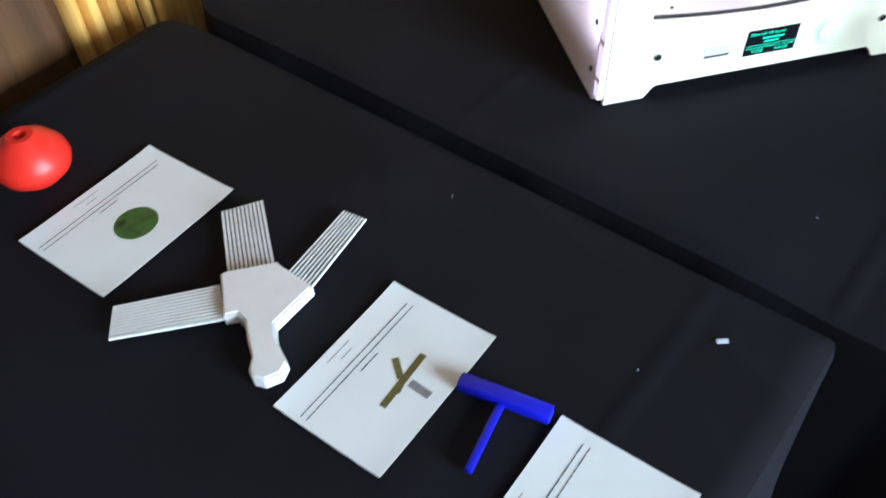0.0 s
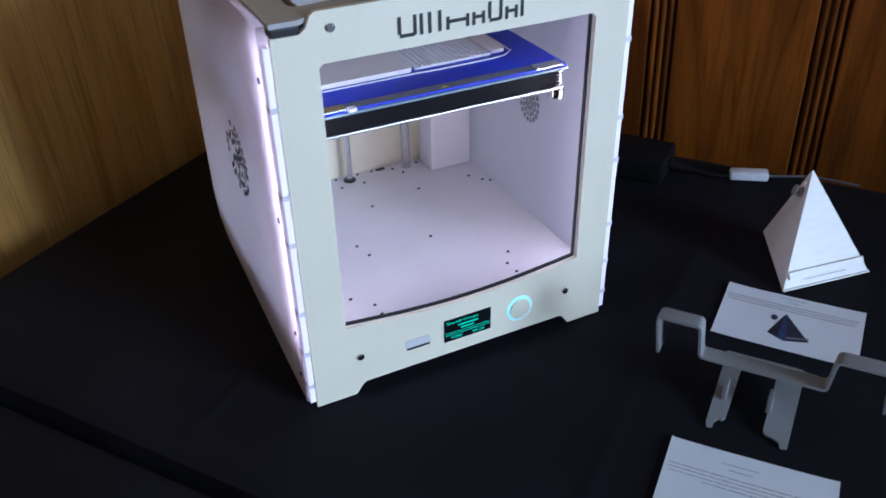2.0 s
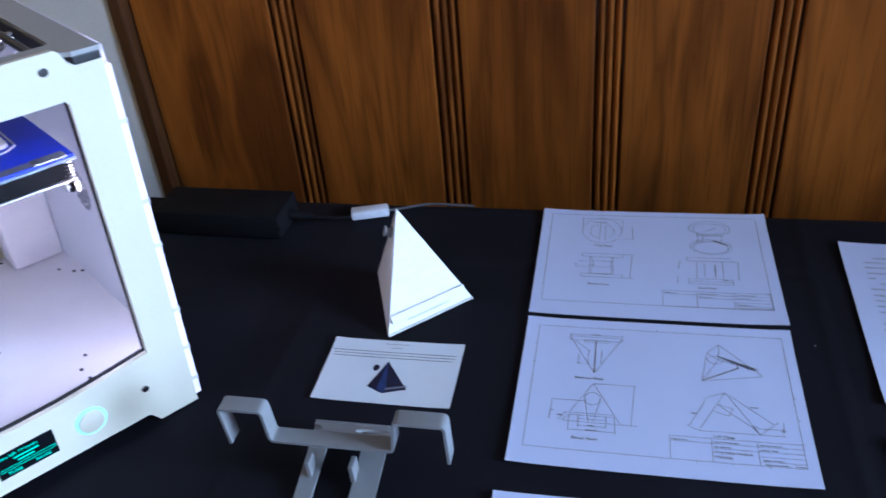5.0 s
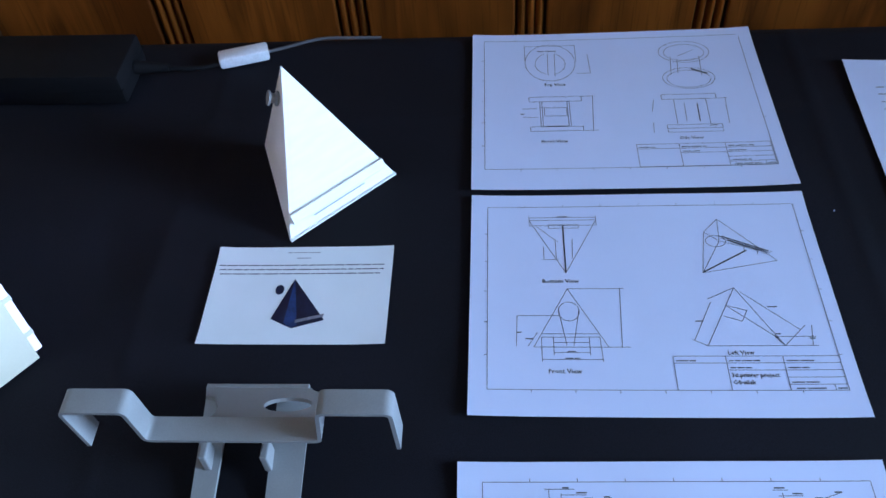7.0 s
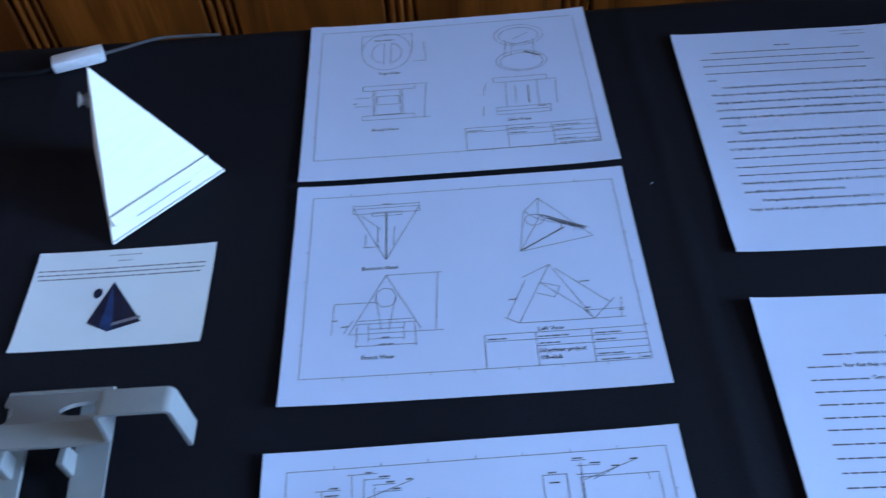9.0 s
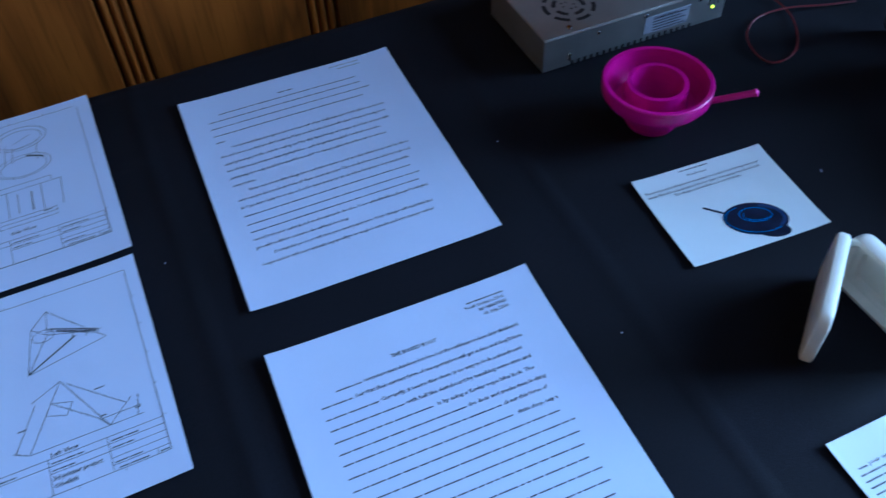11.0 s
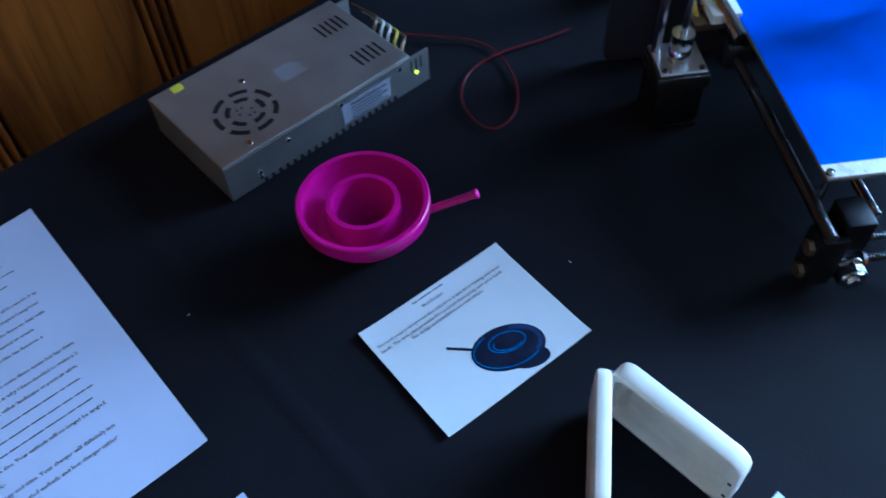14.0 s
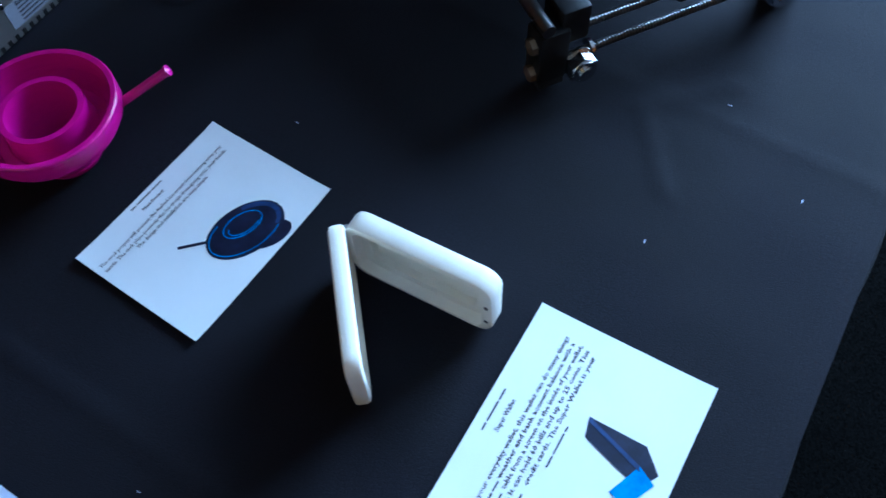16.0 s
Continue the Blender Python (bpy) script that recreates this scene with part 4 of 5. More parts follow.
ink_lines(B, "front_view", [[(49, 59), (105, 59), (77, 114), (49, 59)], [(55, 68), (99, 68)], [(55, 71), (99, 71)], [(64, 63), (91, 63), (91, 68), (64, 68), (64, 63)], oval(77, 92, 8, 9), [(69, 94), (74, 60)], [(85, 94), (79, 60)], [(77, 114), (121, 114)], [(118, 114), (115, 59)], [(105, 59), (121, 59)],
                            [(37, 88), (70, 88)], [(37, 88), (36, 60)], [(55, 68), (55, 46)], [(99, 68), (100, 46)], [(55, 48), (100, 48)], [(64, 63), (64, 52)], [(91, 63), (91, 52)], [(64, 54), (91, 54)], [(45, 60), (52, 72)]])
for x0, x1, y, k in ((74, 80, 54.5, 6), (72, 84, 48.5, 7), (115, 118, 84, 8), (36, 40, 72, 9), (43, 49, 66, 10)):
    ink_bars(B, "dimension", x0, x1, y, 3, k)
ink_text(B, "Front View", 59, 36, 5.4)
ink_lines(B, "solid_view", [[(205, 186), (192, 172), (185, 129), (245, 141), (205, 186), (203, 162), (185, 129)], [(192, 172), (203, 162), (241, 149)], oval(200, 162, 8, 6), [(203, 168), (243, 150)], [(205, 165), (238, 148)], [(222, 158), (221, 150)], [(232, 155), (231, 148)]])
ink_lines(B, "heavy_line", [[(186, 130), (223, 152)], [(206, 167), (240, 151)], [(210, 163), (238, 150)]], 1.2, TEXT_INK)
ink_lines(B, "left_view", [[(206, 114), (178, 60), (234, 60), (206, 114)], [(197, 97), (231, 66)], [(197, 97), (212, 92), (207, 82), (194, 87)], [(228, 68), (234, 60)], [(186, 100), (169, 65)], [(206, 114), (184, 103)], [(178, 60), (167, 66)], [(210, 110), (248, 74)], [(234, 60), (252, 78)], [(257, 78), (254, 60)], [(234, 60), (258, 60)], [(229, 68), (258, 68)]])
for x0, x1, y, k in ((172, 178, 82, 11), (228, 236, 95, 12), (253, 257, 66, 13), (229, 233, 70, 14)):
    ink_bars(B, "dimension", x0, x1, y, 3, k)
ink_text(B, "Left View", 191, 52.3, 5.0)
# bracket drawing
C = sheet("drawing_sheet", "white paper sheet with dimensioned drawings of a bracket", "drawing", -0.003, -0.251, 0.8, 0.2825, 0.2155, PAPER, 0.0016, DRAWN, 3)
border(C, 17, 20, 271, 201)
ink_lines(C, "bracket_view", [[(58, 196), (78, 196)], [(61, 196), (61, 150)], [(69, 193), (69, 150)], [(69, 192), (86, 192)], [(75, 188), (90, 188)], [(76, 188), (76, 150)], [(37, 186), (54, 186)], [(41, 186), (41, 165)], [(41, 181), (52, 181)], [(78, 183), (94, 183)], [(68, 178), (102, 190)], [(60, 176), (112, 176), (112, 150), (60, 150), (60, 176)], [(66, 176), (66, 172), (72, 172)]])
ink_lines(C, "bracket_view", [[(187, 186), (203, 186)], [(187, 186), (187, 160)], [(203, 186), (203, 160)], [(207, 195), (217, 195)], [(210, 191), (226, 191)], [(209, 185), (224, 185)], [(213, 193), (213, 160)], [(214, 181), (250, 193)], [(212, 183), (263, 183), (263, 150), (212, 150), (212, 183)], [(220, 181), (238, 189)], [(256, 183), (256, 178)]])
for x0, x1, y, k in ((70, 78, 196.5, 1), (79, 86, 193, 2), (84, 90, 189, 3), (88, 94, 184, 4), (46, 52, 187, 5), (43, 52, 182, 6), (97, 101, 190, 7), (191, 199, 187, 8), (191, 198, 180, 9), (208, 215, 196, 10), (219, 226, 192, 11), (233, 238, 189, 12), (246, 251, 193, 13)):
    ink_bars(C, "dimension", x0, x1, y, 3.2, k)
ink_lines(C, "title_block", [rect(150, 20, 271, 50), [(190, 20), (190, 50)], [(230, 20), (230, 50)], [(150, 44), (271, 44)]])

WRITTEN = "typed pages"
# page about charging
D = sheet("typed_page", "white page of typed paragraphs lying on black cloth", "page", 0.3535, 0.1135, -1.2, 0.2205, 0.2795, PAPER, 0.0016, WRITTEN, 4)
ink_bars(D, "small_writing", 155, 187, 272.5, 3.6, 1, INK_GREY)
ink_bars(D, "small_writing", 163, 187, 267.5, 3.6, 2, INK_GREY)
ink_bars(D, "heading", 96, 111, 256, 4.2, 3, INK)
LINES_D = [(248, 34, 179, None), (238.5, 22, 181, None), (228.5, 22, 186, None), (217.5, 22, 173, None), (207.5, 22, 34, None),
           (196, 34, 187, "I understand that throughout the process will come challenges, but it will all be worth it at"),
           (186, 22, 184, "the end once our final product is made. Many people have issues with their chargers being bent"),
           (175, 22, 184, "causing damage to the cloned coating, as if by chip functioning, and many also have to deal with"),
           (165, 22, 171, "one of the most common interrupting issue - earbuds getting tangled. I wanted to create"),
           (154.5, 22, 173, "something not only useful for myself but useful for many people about this has become a"),
           (144, 22, 43, "common issue."),
           (134, 34, 188, "There have been little things here and there made to try to solve these issues but has there"),
           (124, 22, 186, "ever one product made to solve all these issues at once? That is why I have decided to make a 2"),
           (114, 22, 181, "in 1 product. I plan to create a doc for your device to sit on either landscape or portrait while"),
           (103.5, 22, 178, None), (92.5, 22, 182, None), (83, 22, 182, None), (73, 22, 183, "round both your earbuds and so cloned inside the doc. Your earbuds will no longer be tangled,"),
           (63, 22, 105, "you will be able to consume the earbuds in a snap."), (53, 35, 179, "During this product will save you money and time. Your charger will definitely last"),
           (43, 22, 176, "longer and so will your earbuds, say goodbye to tangled earbuds and lost charger cables!")]
for k, (y, x0, x1, words) in enumerate(LINES_D):
    if words:
        ink_text(D, words, x0, y, 4.6, width=x1 - x0, material=BODY_INK)
    else:
        ink_bars(D, "small_writing", x0, x1, y, 3.6, 40 + k, BODY_INK)
# page about a skateboard lock
E = sheet("typed_page", "white typed page with a heading and creased corner", "page", 0.3440, -0.2115, -1.5, 0.2195, 0.2795, PAPER, 0.002, WRITTEN, 5)
ink_bars(E, "small_writing", 160, 191, 262.5, 3.6, 1)
ink_text(E, "Youth Institute 2016", 190, 257.6, 4.0, "right")
ink_text(E, "3D PRINTING", 190.5, 252.6, 4.0, "right")
ink_text(E, "12, July, 2016", 190, 247.8, 4.0, "right")
ink_text(E, "THE BOARD BOOT", 88, 239.6, 4.9, width=37)
LINES_E = [(228, 40, 188, 62, "commuters most skateboarders have lost the confidence to leave their skateboard"), (218, 26, 186.5, 52, "fear that their current form of transportation will get stolen and they'll have"),
           (207.5, 26, 181, 68, "Currently, it seems that there is no way to lock a skateboard"), (198, 26, 184, 84, "with half the skateboard by tweaking some nuts and"),
           (188, 26, 182, 104, "is by using a Kevlar rope bike lock. The"), (178, 26, 186.5, 124, "the deck and trucks then locking"), (169, 26, 183, 148, "about this form of"), (158.5, 26, 186, 154, "skate shop, buy a")]
for k, (y, x0, x1, split, words) in enumerate(LINES_E):
    ink_bars(E, "small_writing", x0, split - 2, y, 3.6, 70 + k, BODY_INK)
    ink_text(E, words, split, y, 4.6, width=x1 - split, material=BODY_INK)
for k in range(12):
    ink_bars(E, "small_writing", 38 if k in (3, 8) else 26, 182 + (k * 7) % 9, 148.5 - 10.1 * k, 3.6, 90 + k, BODY_INK)

CARDS = "small cards beside the printed things"


def card(label, x, y, turn, w, h, seed):
    return sheet("info_card", label, "card", x, y, turn, w, h, CARD, 0.0011, CARDS, seed)


c1 = card("white card with a dark pyramid picture and small text", -0.212, 0.0615, 0, 0.148, 0.098, 1)
ink_bars(c1, "heading", 59, 90, 91.5, 3, 1, INK_GREY)
ink_bars(c1, "heading", 67, 79, 85.5, 3, 2, INK_GREY)
for k, y in enumerate((78.0, 73.5, 69.0)):
    ink_bars(c1, "small_writing", 3 + k, 143 - 2 * k, y, 3.3, 3 + k, BODY_INK)
ink_shape(c1, "pyramid_picture", [(69, 64), (55, 24), (73, 15), (98, 23)], NAVY, "picture of a dark pyramid")
ink_shape(c1, "picture_face", [(69, 64), (66, 20), (73, 15), (77, 18)], NAVY_LIGHT, "", 0.0001)
ink_shape(c1, "picture_ledge", [(75, 23), (97, 29), (97, 26), (75, 20)], DULL_GREY, "", 0.0002)
ink_shape(c1, "picture_knob", oval(58, 53, 3.6, 5, 14)[:-1], NAVY)
c4 = card("white card with a dark funnel picture and three text lines", 0.693, 0.0, -3.9, 0.1315, 0.1055, 2)
ink_bars(c4, "heading", 46, 75, 101, 3.4, 1)
ink_text(c4, "Mod Project", 60.5, 94, 3.8, "mid")
ink_text(c4, "The mod project will prevent the melted ice cream from running onto your", 4, 86, 3.7, width=115)
ink_text(c4, "hands. The wok plate prevents the ice cream from going onto your hands.", 4, 81, 3.7, width=114)
ink_text(c4, "The design and installation are very simple.", 28, 76.5, 3.7, width=67)
ink_shape(c4, "funnel_picture", oval(77, 28, 28, 18.5, 26, -18)[:-1] , NAVY, "picture of a dark blue funnel")
ink_shape(c4, "picture_base", oval(83, 12.5, 15.5, 9, 22, -25)[:-1], NAVY)
ink_lines(c4, "picture_handle", [[(42, 55.5), (56, 42.5)]], 2.2, NAVY)
rim = oval(77, 29, 26.5, 16.5, 20, -18, -40, 75) + oval(77, 28.5, 23, 13.5, 20, -18, 75, -40)
ink_shape(c4, "picture_light", rim, NAVY_LIGHT, "", 0.0001)
ink_lines(c4, "picture_ring", [oval(79, 32, 14, 8, 24, -18), oval(79, 31, 11, 5.5, 24, -18, 150, 330), oval(76.5, 28, 25.5, 15.5, 24, -18, 120, 320)], 0.7, BRIGHT_BLUE, "", 0.0002)
c5 = card("white card with a picture of an open blue wallet", 0.680, -0.281, 0, 0.1385, 0.1118, 3)
ink_bars(c5, "heading", 51, 79, 104.5, 3.6, 1)
ink_text(c5, "Super Wallet", 65, 96.5, 4.0, "mid")
for k, (y, x0, split, x1, words) in enumerate(((87.5, 8, 17, 126, "your everyday wallet, this wallet can do many things"), (82.7, 6, 32, 124, "weather and bank account balance with a"), (77.9, 6, 28, 125, "table from a screen on the inside of your wallet."),
                                               (73.1, 6, 27, 124, "It can hold 60 bills and up to 25 coins. This"), (68.3, 6, 36, 122, "credit cards. The Super Wallet is your"), (63.5, 50, 78, 79, ""))):
    ink_bars(c5, "small_writing", x0, split - 1.5, y, 3.4, 20 + k)
    if words:
        ink_text(c5, words, split, y, 4.0, width=x1 - split)
ink_shape(c5, "wallet_picture", [(88, 56), (76, 53), (64, 16), (76, 9), (88, 21)], NAVY, "picture of a dark wallet")
ink_shape(c5, "wallet_inside", [(76, 20), (55, 29), (52, 18), (70, 9)], BRIGHT_BLUE, "bright blue inside", 0.0001)
ink_shape(c5, "wallet_edge", [(88, 56), (85, 55), (73, 19), (76, 20)], NAVY_LIGHT, "", 0.0002)
k1 = card("white card with a green gourd-shaped picture", -0.741, -0.6615, 93, 0.1512, 0.1155, 4)
k2 = card("white card with an olive brush-shaped picture", -0.452, -0.645, 92.4, 0.143, 0.1005, 5)
k3 = card("white card with two text lines beside a blue tool", -0.268, -0.667, 92.5, 0.142, 0.106, 6)
for c, w, top in ((k1, 151, 115.5), (k2, 143, 100.5), (k3, 142, 105)):
    ink_bars(c, "heading", w * 0.36, w * 0.54, top - 8, 3, 1, INK_GREY)
    ink_bars(c, "heading", w * 0.42, w * 0.52, top - 14.5, 3, 2, INK_GREY)
    ink_bars(c, "small_writing", 5, w * 0.93, top - 23, 3, 3, BODY_INK)
    ink_bars(c, "small_writing", 5, w * 0.92, top - 28.5, 3, 4, BODY_INK)
    ink_bars(c, "small_writing", w * 0.42, w * 0.56, top - 34, 3, 5, BODY_INK)
ink_shape(k1, "gourd_picture", oval(73, 44.5, 20.3, 19.4, 24)[:-1], GOURD_GREEN, "picture of a green gourd")
ink_shape(k1, "gourd_hole", oval(65, 55, 5, 3.4, 14)[:-1], DEEP_GREEN, "", 0.0001)
ink_lines(k2, "brush_picture", [[(45, 34), (99, 37)], [(72, 38), (84, 53)], [(72, 36), (60, 33)]], 5.5, OLIVE, "picture of an olive brush")
ink_lines(k2, "brush_grey", [[(73, 30), (72, 11)]], 7, DULL_GREY)
k4 = card("white card with a dark bracket picture beside the bracket", -0.2045, -0.2215, 2.6, 0.1475, 0.1145, 7)
ink_bars(k4, "heading", 48, 81, 99, 3, 1, INK_GREY)
ink_bars(k4, "heading", 56, 76, 92.5, 3, 2, INK_GREY)
for k, y in enumerate((83, 78.5, 74, 69.5)):
    ink_bars(k4, "small_writing", (4, 4, 6, 36)[k], (140, 140, 137, 116)[k], y, 3.4, 5 + k, INK_GREY)
ink_lines(k4, "bracket_picture", [[(46, 40), (46, 33)], [(57, 40), (58, 35), (80, 52), (81, 57), (90, 60), (90, 50)]], 3, NAVY, "picture of a dark bracket")
ink_shape(k4, "bracket_shape", [(56, 34), (72, 20), (88, 27), (78, 42), (68, 40)], NAVY)
ink_shape(k4, "bracket_slot", [(60, 34), (72, 25), (76, 29), (66, 38)], DULL_GREY, "", 0.0001)
scrap = thing("paper_scrap", "tiny scrap of white paper on the black cloth", "scrap", pose(-0.319, -0.403, 0.0004, 0, 0, 40))
part("paper", boxed(-0.0045, 0.0045, -0.002, 0.002, 0, 0.0006), PAPER, scrap)
# ---- printed things on the tables ----
# pyramid stand: four faces, a ledge along one base edge, a round holder behind
pyr = thing("pyramid_stand", "white 3D-printed three-sided pyramid phone stand with a ledge", "stand", pose(-0.1535, 0.166, 0, 0, 0, 43.6))
PB = 0.117  # base edge
apex = Vector((0.0638, 0.0672, 0.1145))
bm = bmesh.new()
base = [bm.verts.new(p) for p in ((0, 0, 0), (PB, 0, 0), (0.052, 0.1176, 0))]
tip = bm.verts.new(apex)
bm.faces.new(base)
for a, b in zip(base, base[1:] + base[:1]):
    bm.faces.new((a, b, tip))
bmesh.ops.bevel(bm, geom=bm.edges[:], offset=0.0006, segments=1, affect="EDGES")
part("body", bm, WHITE_PLA, pyr)
slope = math.degrees(math.atan2(apex.z, apex.y))
ledge = part("ledge", boxed(0.0092, PB - 0.0078, -0.006, 0.003, 0.0, 0.0034, m=pose(0, 0.0085, 0.0155, slope), bevel=0.0008), WHITE_PLA, pyr, "thin ledge for a phone")
part("slot", boxed(0.03, 0.085, -0.0003, 0.0002, -0.0008, 0.0008, m=pose(0, 0.0042, 0.0078, slope)), GREY_PLA, pyr, "narrow cable slot")
part("foot_strip", boxed(0.001, PB - 0.001, -0.0012, 0.002, 0.0, 0.002), WHITE_PLA, pyr)
part("cord_holder", lathe(bmesh.new(), [(0.0005, 0), (0.0075, 0), (0.0075, 0.002), (0.005, 0.003), (0.005, 0.007), (0.0075, 0.008), (0.0075, 0.010), (0.0005, 0.010)], 28, pose(0.0535, 0.0665, 0.0855, 0, -68, -25) @ Matrix.Diagonal((0.85, 0.85, 0.85, 1))), GREY_PLA, pyr, "grey round cord holder", smooth=True)

# bent bracket: flat bar with two raised hooks, a tongue with a hole, folded legs
brk = thing("printed_bracket", "grey 3D-printed bracket with two hooks and forked legs", "bracket")
T = 0.0026


def strip(points, y0, y1, thick):
    """A flat strip bent along its length, with rounded bends."""
    pts = [Vector((x, 0, z)) for x, z in points]
    fine = [pts[0]]
    for a, p, c in zip(pts, pts[1:], pts[2:]):
        r = 0.0045
        d0, d1 = (a - p).normalized(), (c - p).normalized()
        for k in range(5):
            t = k / 4
            fine.append((p + d0 * r) * (1 - t) ** 2 + p * 2 * t * (1 - t) + (p + d1 * r) * t * t)
    fine.append(pts[-1])
    bm = bmesh.new()
    rings = []
    for i, p in enumerate(fine):
        d = (fine[min(i + 1, len(fine) - 1)] - fine[max(i - 1, 0)]).normalized()
        nrm = Vector((-d.z, 0, d.x)) * thick / 2
        rings.append([bm.verts.new((q.x, y, q.z)) for q, y in ((p + nrm, y0), (p + nrm, y1), (p - nrm, y1), (p - nrm, y0))])
    for a, b in zip(rings, rings[1:]):
        for k in range(4):
            bm.faces.new((a[k], a[(k + 1) % 4], b[(k + 1) % 4], b[k]))
    bm.faces.new(rings[0])
    bm.faces.new(rings[-1])
    bmesh.ops.bevel(bm, geom=[e for e in bm.edges if abs(e.verts[0].co.y - e.verts[1].co.y) < 1e-6 and len(e.link_faces) == 2 and e.calc_face_angle(0) > 1.2], offset=0.0005, segments=1, affect="EDGES")
    return bm


part("hook_bar", strip([(-0.2440, 0.047), (-0.2480, 0.0895), (-0.2075, 0.0895), (-0.2045, 0.0545), (-0.0905, 0.0545), (-0.0870, 0.0895), (-0.0425, 0.0895), (-0.0410, 0.046)], -0.0487, -0.0315, T), GREY_PLA, brk, smooth=True)
slope_back = pose(0, -0.0325, 0.0553, -38.1)
hole = [(-0.1195 + 0.0165 * math.cos(6.283 * k / 24), 0.0245 + 0.0125 * math.sin(6.283 * k / 24)) for k in range(24)]
tongue = [(-0.178, 0.0), (-0.1675, 0.0015), (-0.1645, 0.006), (-0.1665, 0.020), (-0.1735, 0.036), (-0.1815, 0.040), (-0.1865, 0.0555), (-0.1125, 0.0555), (-0.0995, 0.043), (-0.0935, 0.0)]
part("tongue", prism(bmesh.new(), tongue, -0.0028, 0.0, slope_back, [hole]), GREY_PLA, brk, "sloping tongue with a round hole")
part("fold", rod(bmesh.new(), (-0.1865, 0.0125, 0.0178), (-0.1125, 0.0125, 0.0178), 0.0032, 14), GREY_PLA, brk, smooth=True)
slope_legs = pose(0, 0.0125, 0.0185, 10.8)
for outline in ([(-0.1865, 0.0), (-0.1685, 0.0), (-0.1695, -0.078), (-0.1715, -0.0815), (-0.1755, -0.0815), (-0.1785, -0.087), (-0.1785, -0.0945), (-0.1835, -0.0955), (-0.1855, -0.089)],
                [(-0.1345, 0.0), (-0.1105, 0.0), (-0.1105, -0.094), (-0.1165, -0.0955), (-0.1185, -0.089), (-0.1245, -0.086), (-0.1315, -0.085), (-0.1345, -0.08)]):
    bm = prism(bmesh.new(), outline, -0.0034, 0.0, slope_legs)
    for v in bm.verts:
        v.co.z = max(v.co.z, 0.0)
    part("leg", bm, GREY_PLA, brk, "flat forked leg lying on the cloth")
for x in (-0.1765, -0.1345):
    part("leg_web", boxed(x - 0.0025, x + 0.0025, -0.046, -0.031, 0.006, 0.026, bevel=0.001), GREY_PLA, brk)

# magenta drip tray funnel
fun = thing("drip_funnel", "glossy magenta 3D-printed double-ring funnel with a thin handle", "funnel", pose(0.7622, 0.1685, 0))
RIM = 0.05
bm = lathe(bmesh.new(), [(0.0495, RIM), (0.0505, RIM - 0.001), (0.0505, RIM - 0.012), (0.0465, RIM - 0.0185), (0.0315, 0.0185), (0.0262, 0.007), (0.0215, 0.0), (0.0175, 0.0), (0.0185, 0.006), (0.0222, 0.022), (0.0240, RIM - 0.003),
                         (0.0280, RIM - 0.003), (0.0285, 0.032), (0.030, 0.0250), (0.037, 0.0250), (0.0445, RIM - 0.016), (0.0460, RIM - 0.0005)], 72)
part("bowl", bm, PINK_PLASTIC, fun, smooth=True)
d = Vector((0.8205 - 0.7595, 0.1115 - 0.170, 0)).normalized()
part("handle", rod(bmesh.new(), d * 0.0485 + Vector((0, 0, 0.036)), d * 0.0848 + Vector((0, 0, 0.0545)), 0.0031, 14), PINK_PLASTIC, fun, "thin round handle", smooth=True)
part("handle_end", lathe(bmesh.new(), [(0.0001, -0.001), (0.0036, -0.001), (0.0038, 0.0011), (0.0001, 0.0025)], 14, Matrix.Translation(d * 0.0848 + Vector((0, 0, 0.0545))) @ (d * 0.0363 + Vector((0, 0, 0.0185))).to_track_quat("Z", "Y").to_matrix().to_4x4()), PINK_PLASTIC, fun, smooth=True)
part("foot_ring", lathe(bmesh.new(), [(0.0216, 0.0), (0.0228, 0.0005), (0.0272, 0.0080), (0.0266, 0.0080)], 60), PINK_PLASTIC, fun, smooth=True)


# white wallet standing open
def wallet_leaf(length, height, thick, recess):
    """A half of the case: a rounded tray, its hollow side facing -y of its own frame."""
    bm = bmesh.new()
    out = rounded(0, length, 0, height, 0.0115, 6)
    inn = rounded(0.005, length - 0.0065, 0.0045, height - 0.0045, 0.008, 6)
    small = rounded(0.0025, length - 0.0025, 0.0025, height - 0.0025, 0.01, 6)
    def ring(pts, y):
        return [bm.verts.new((x, y, z)) for x, z in pts]
    mid = rounded(0.0007, length - 0.0007, 0.0007, height - 0.0007, 0.011, 6)
    chain = [ring(small, thick), ring(mid, thick - 0.0008), ring(out, thick - 0.003), ring(out, 0.0025), ring(mid, 0.0008), ring(small, 0.0), ring(inn, 0.0), ring(rounded(0.0075, length - 0.009, 0.007, height - 0.007, 0.007, 6), recess * 0.55), ring(rounded(0.0125, length - 0.013, 0.012, height - 0.012, 0.005, 6), recess * 0.6), ring(rounded(0.0135, length - 0.014, 0.013, height - 0.013, 0.005, 6), recess)]
    for a, b in zip(chain, chain[1:]):
        for k in range(len(a)):
            j = (k + 1) % len(a)
            bm.faces.new((a[k], a[j], b[j], b[k]))
    bm.faces.new(chain[0])
    bm.faces.new(chain[-1])
    return bm


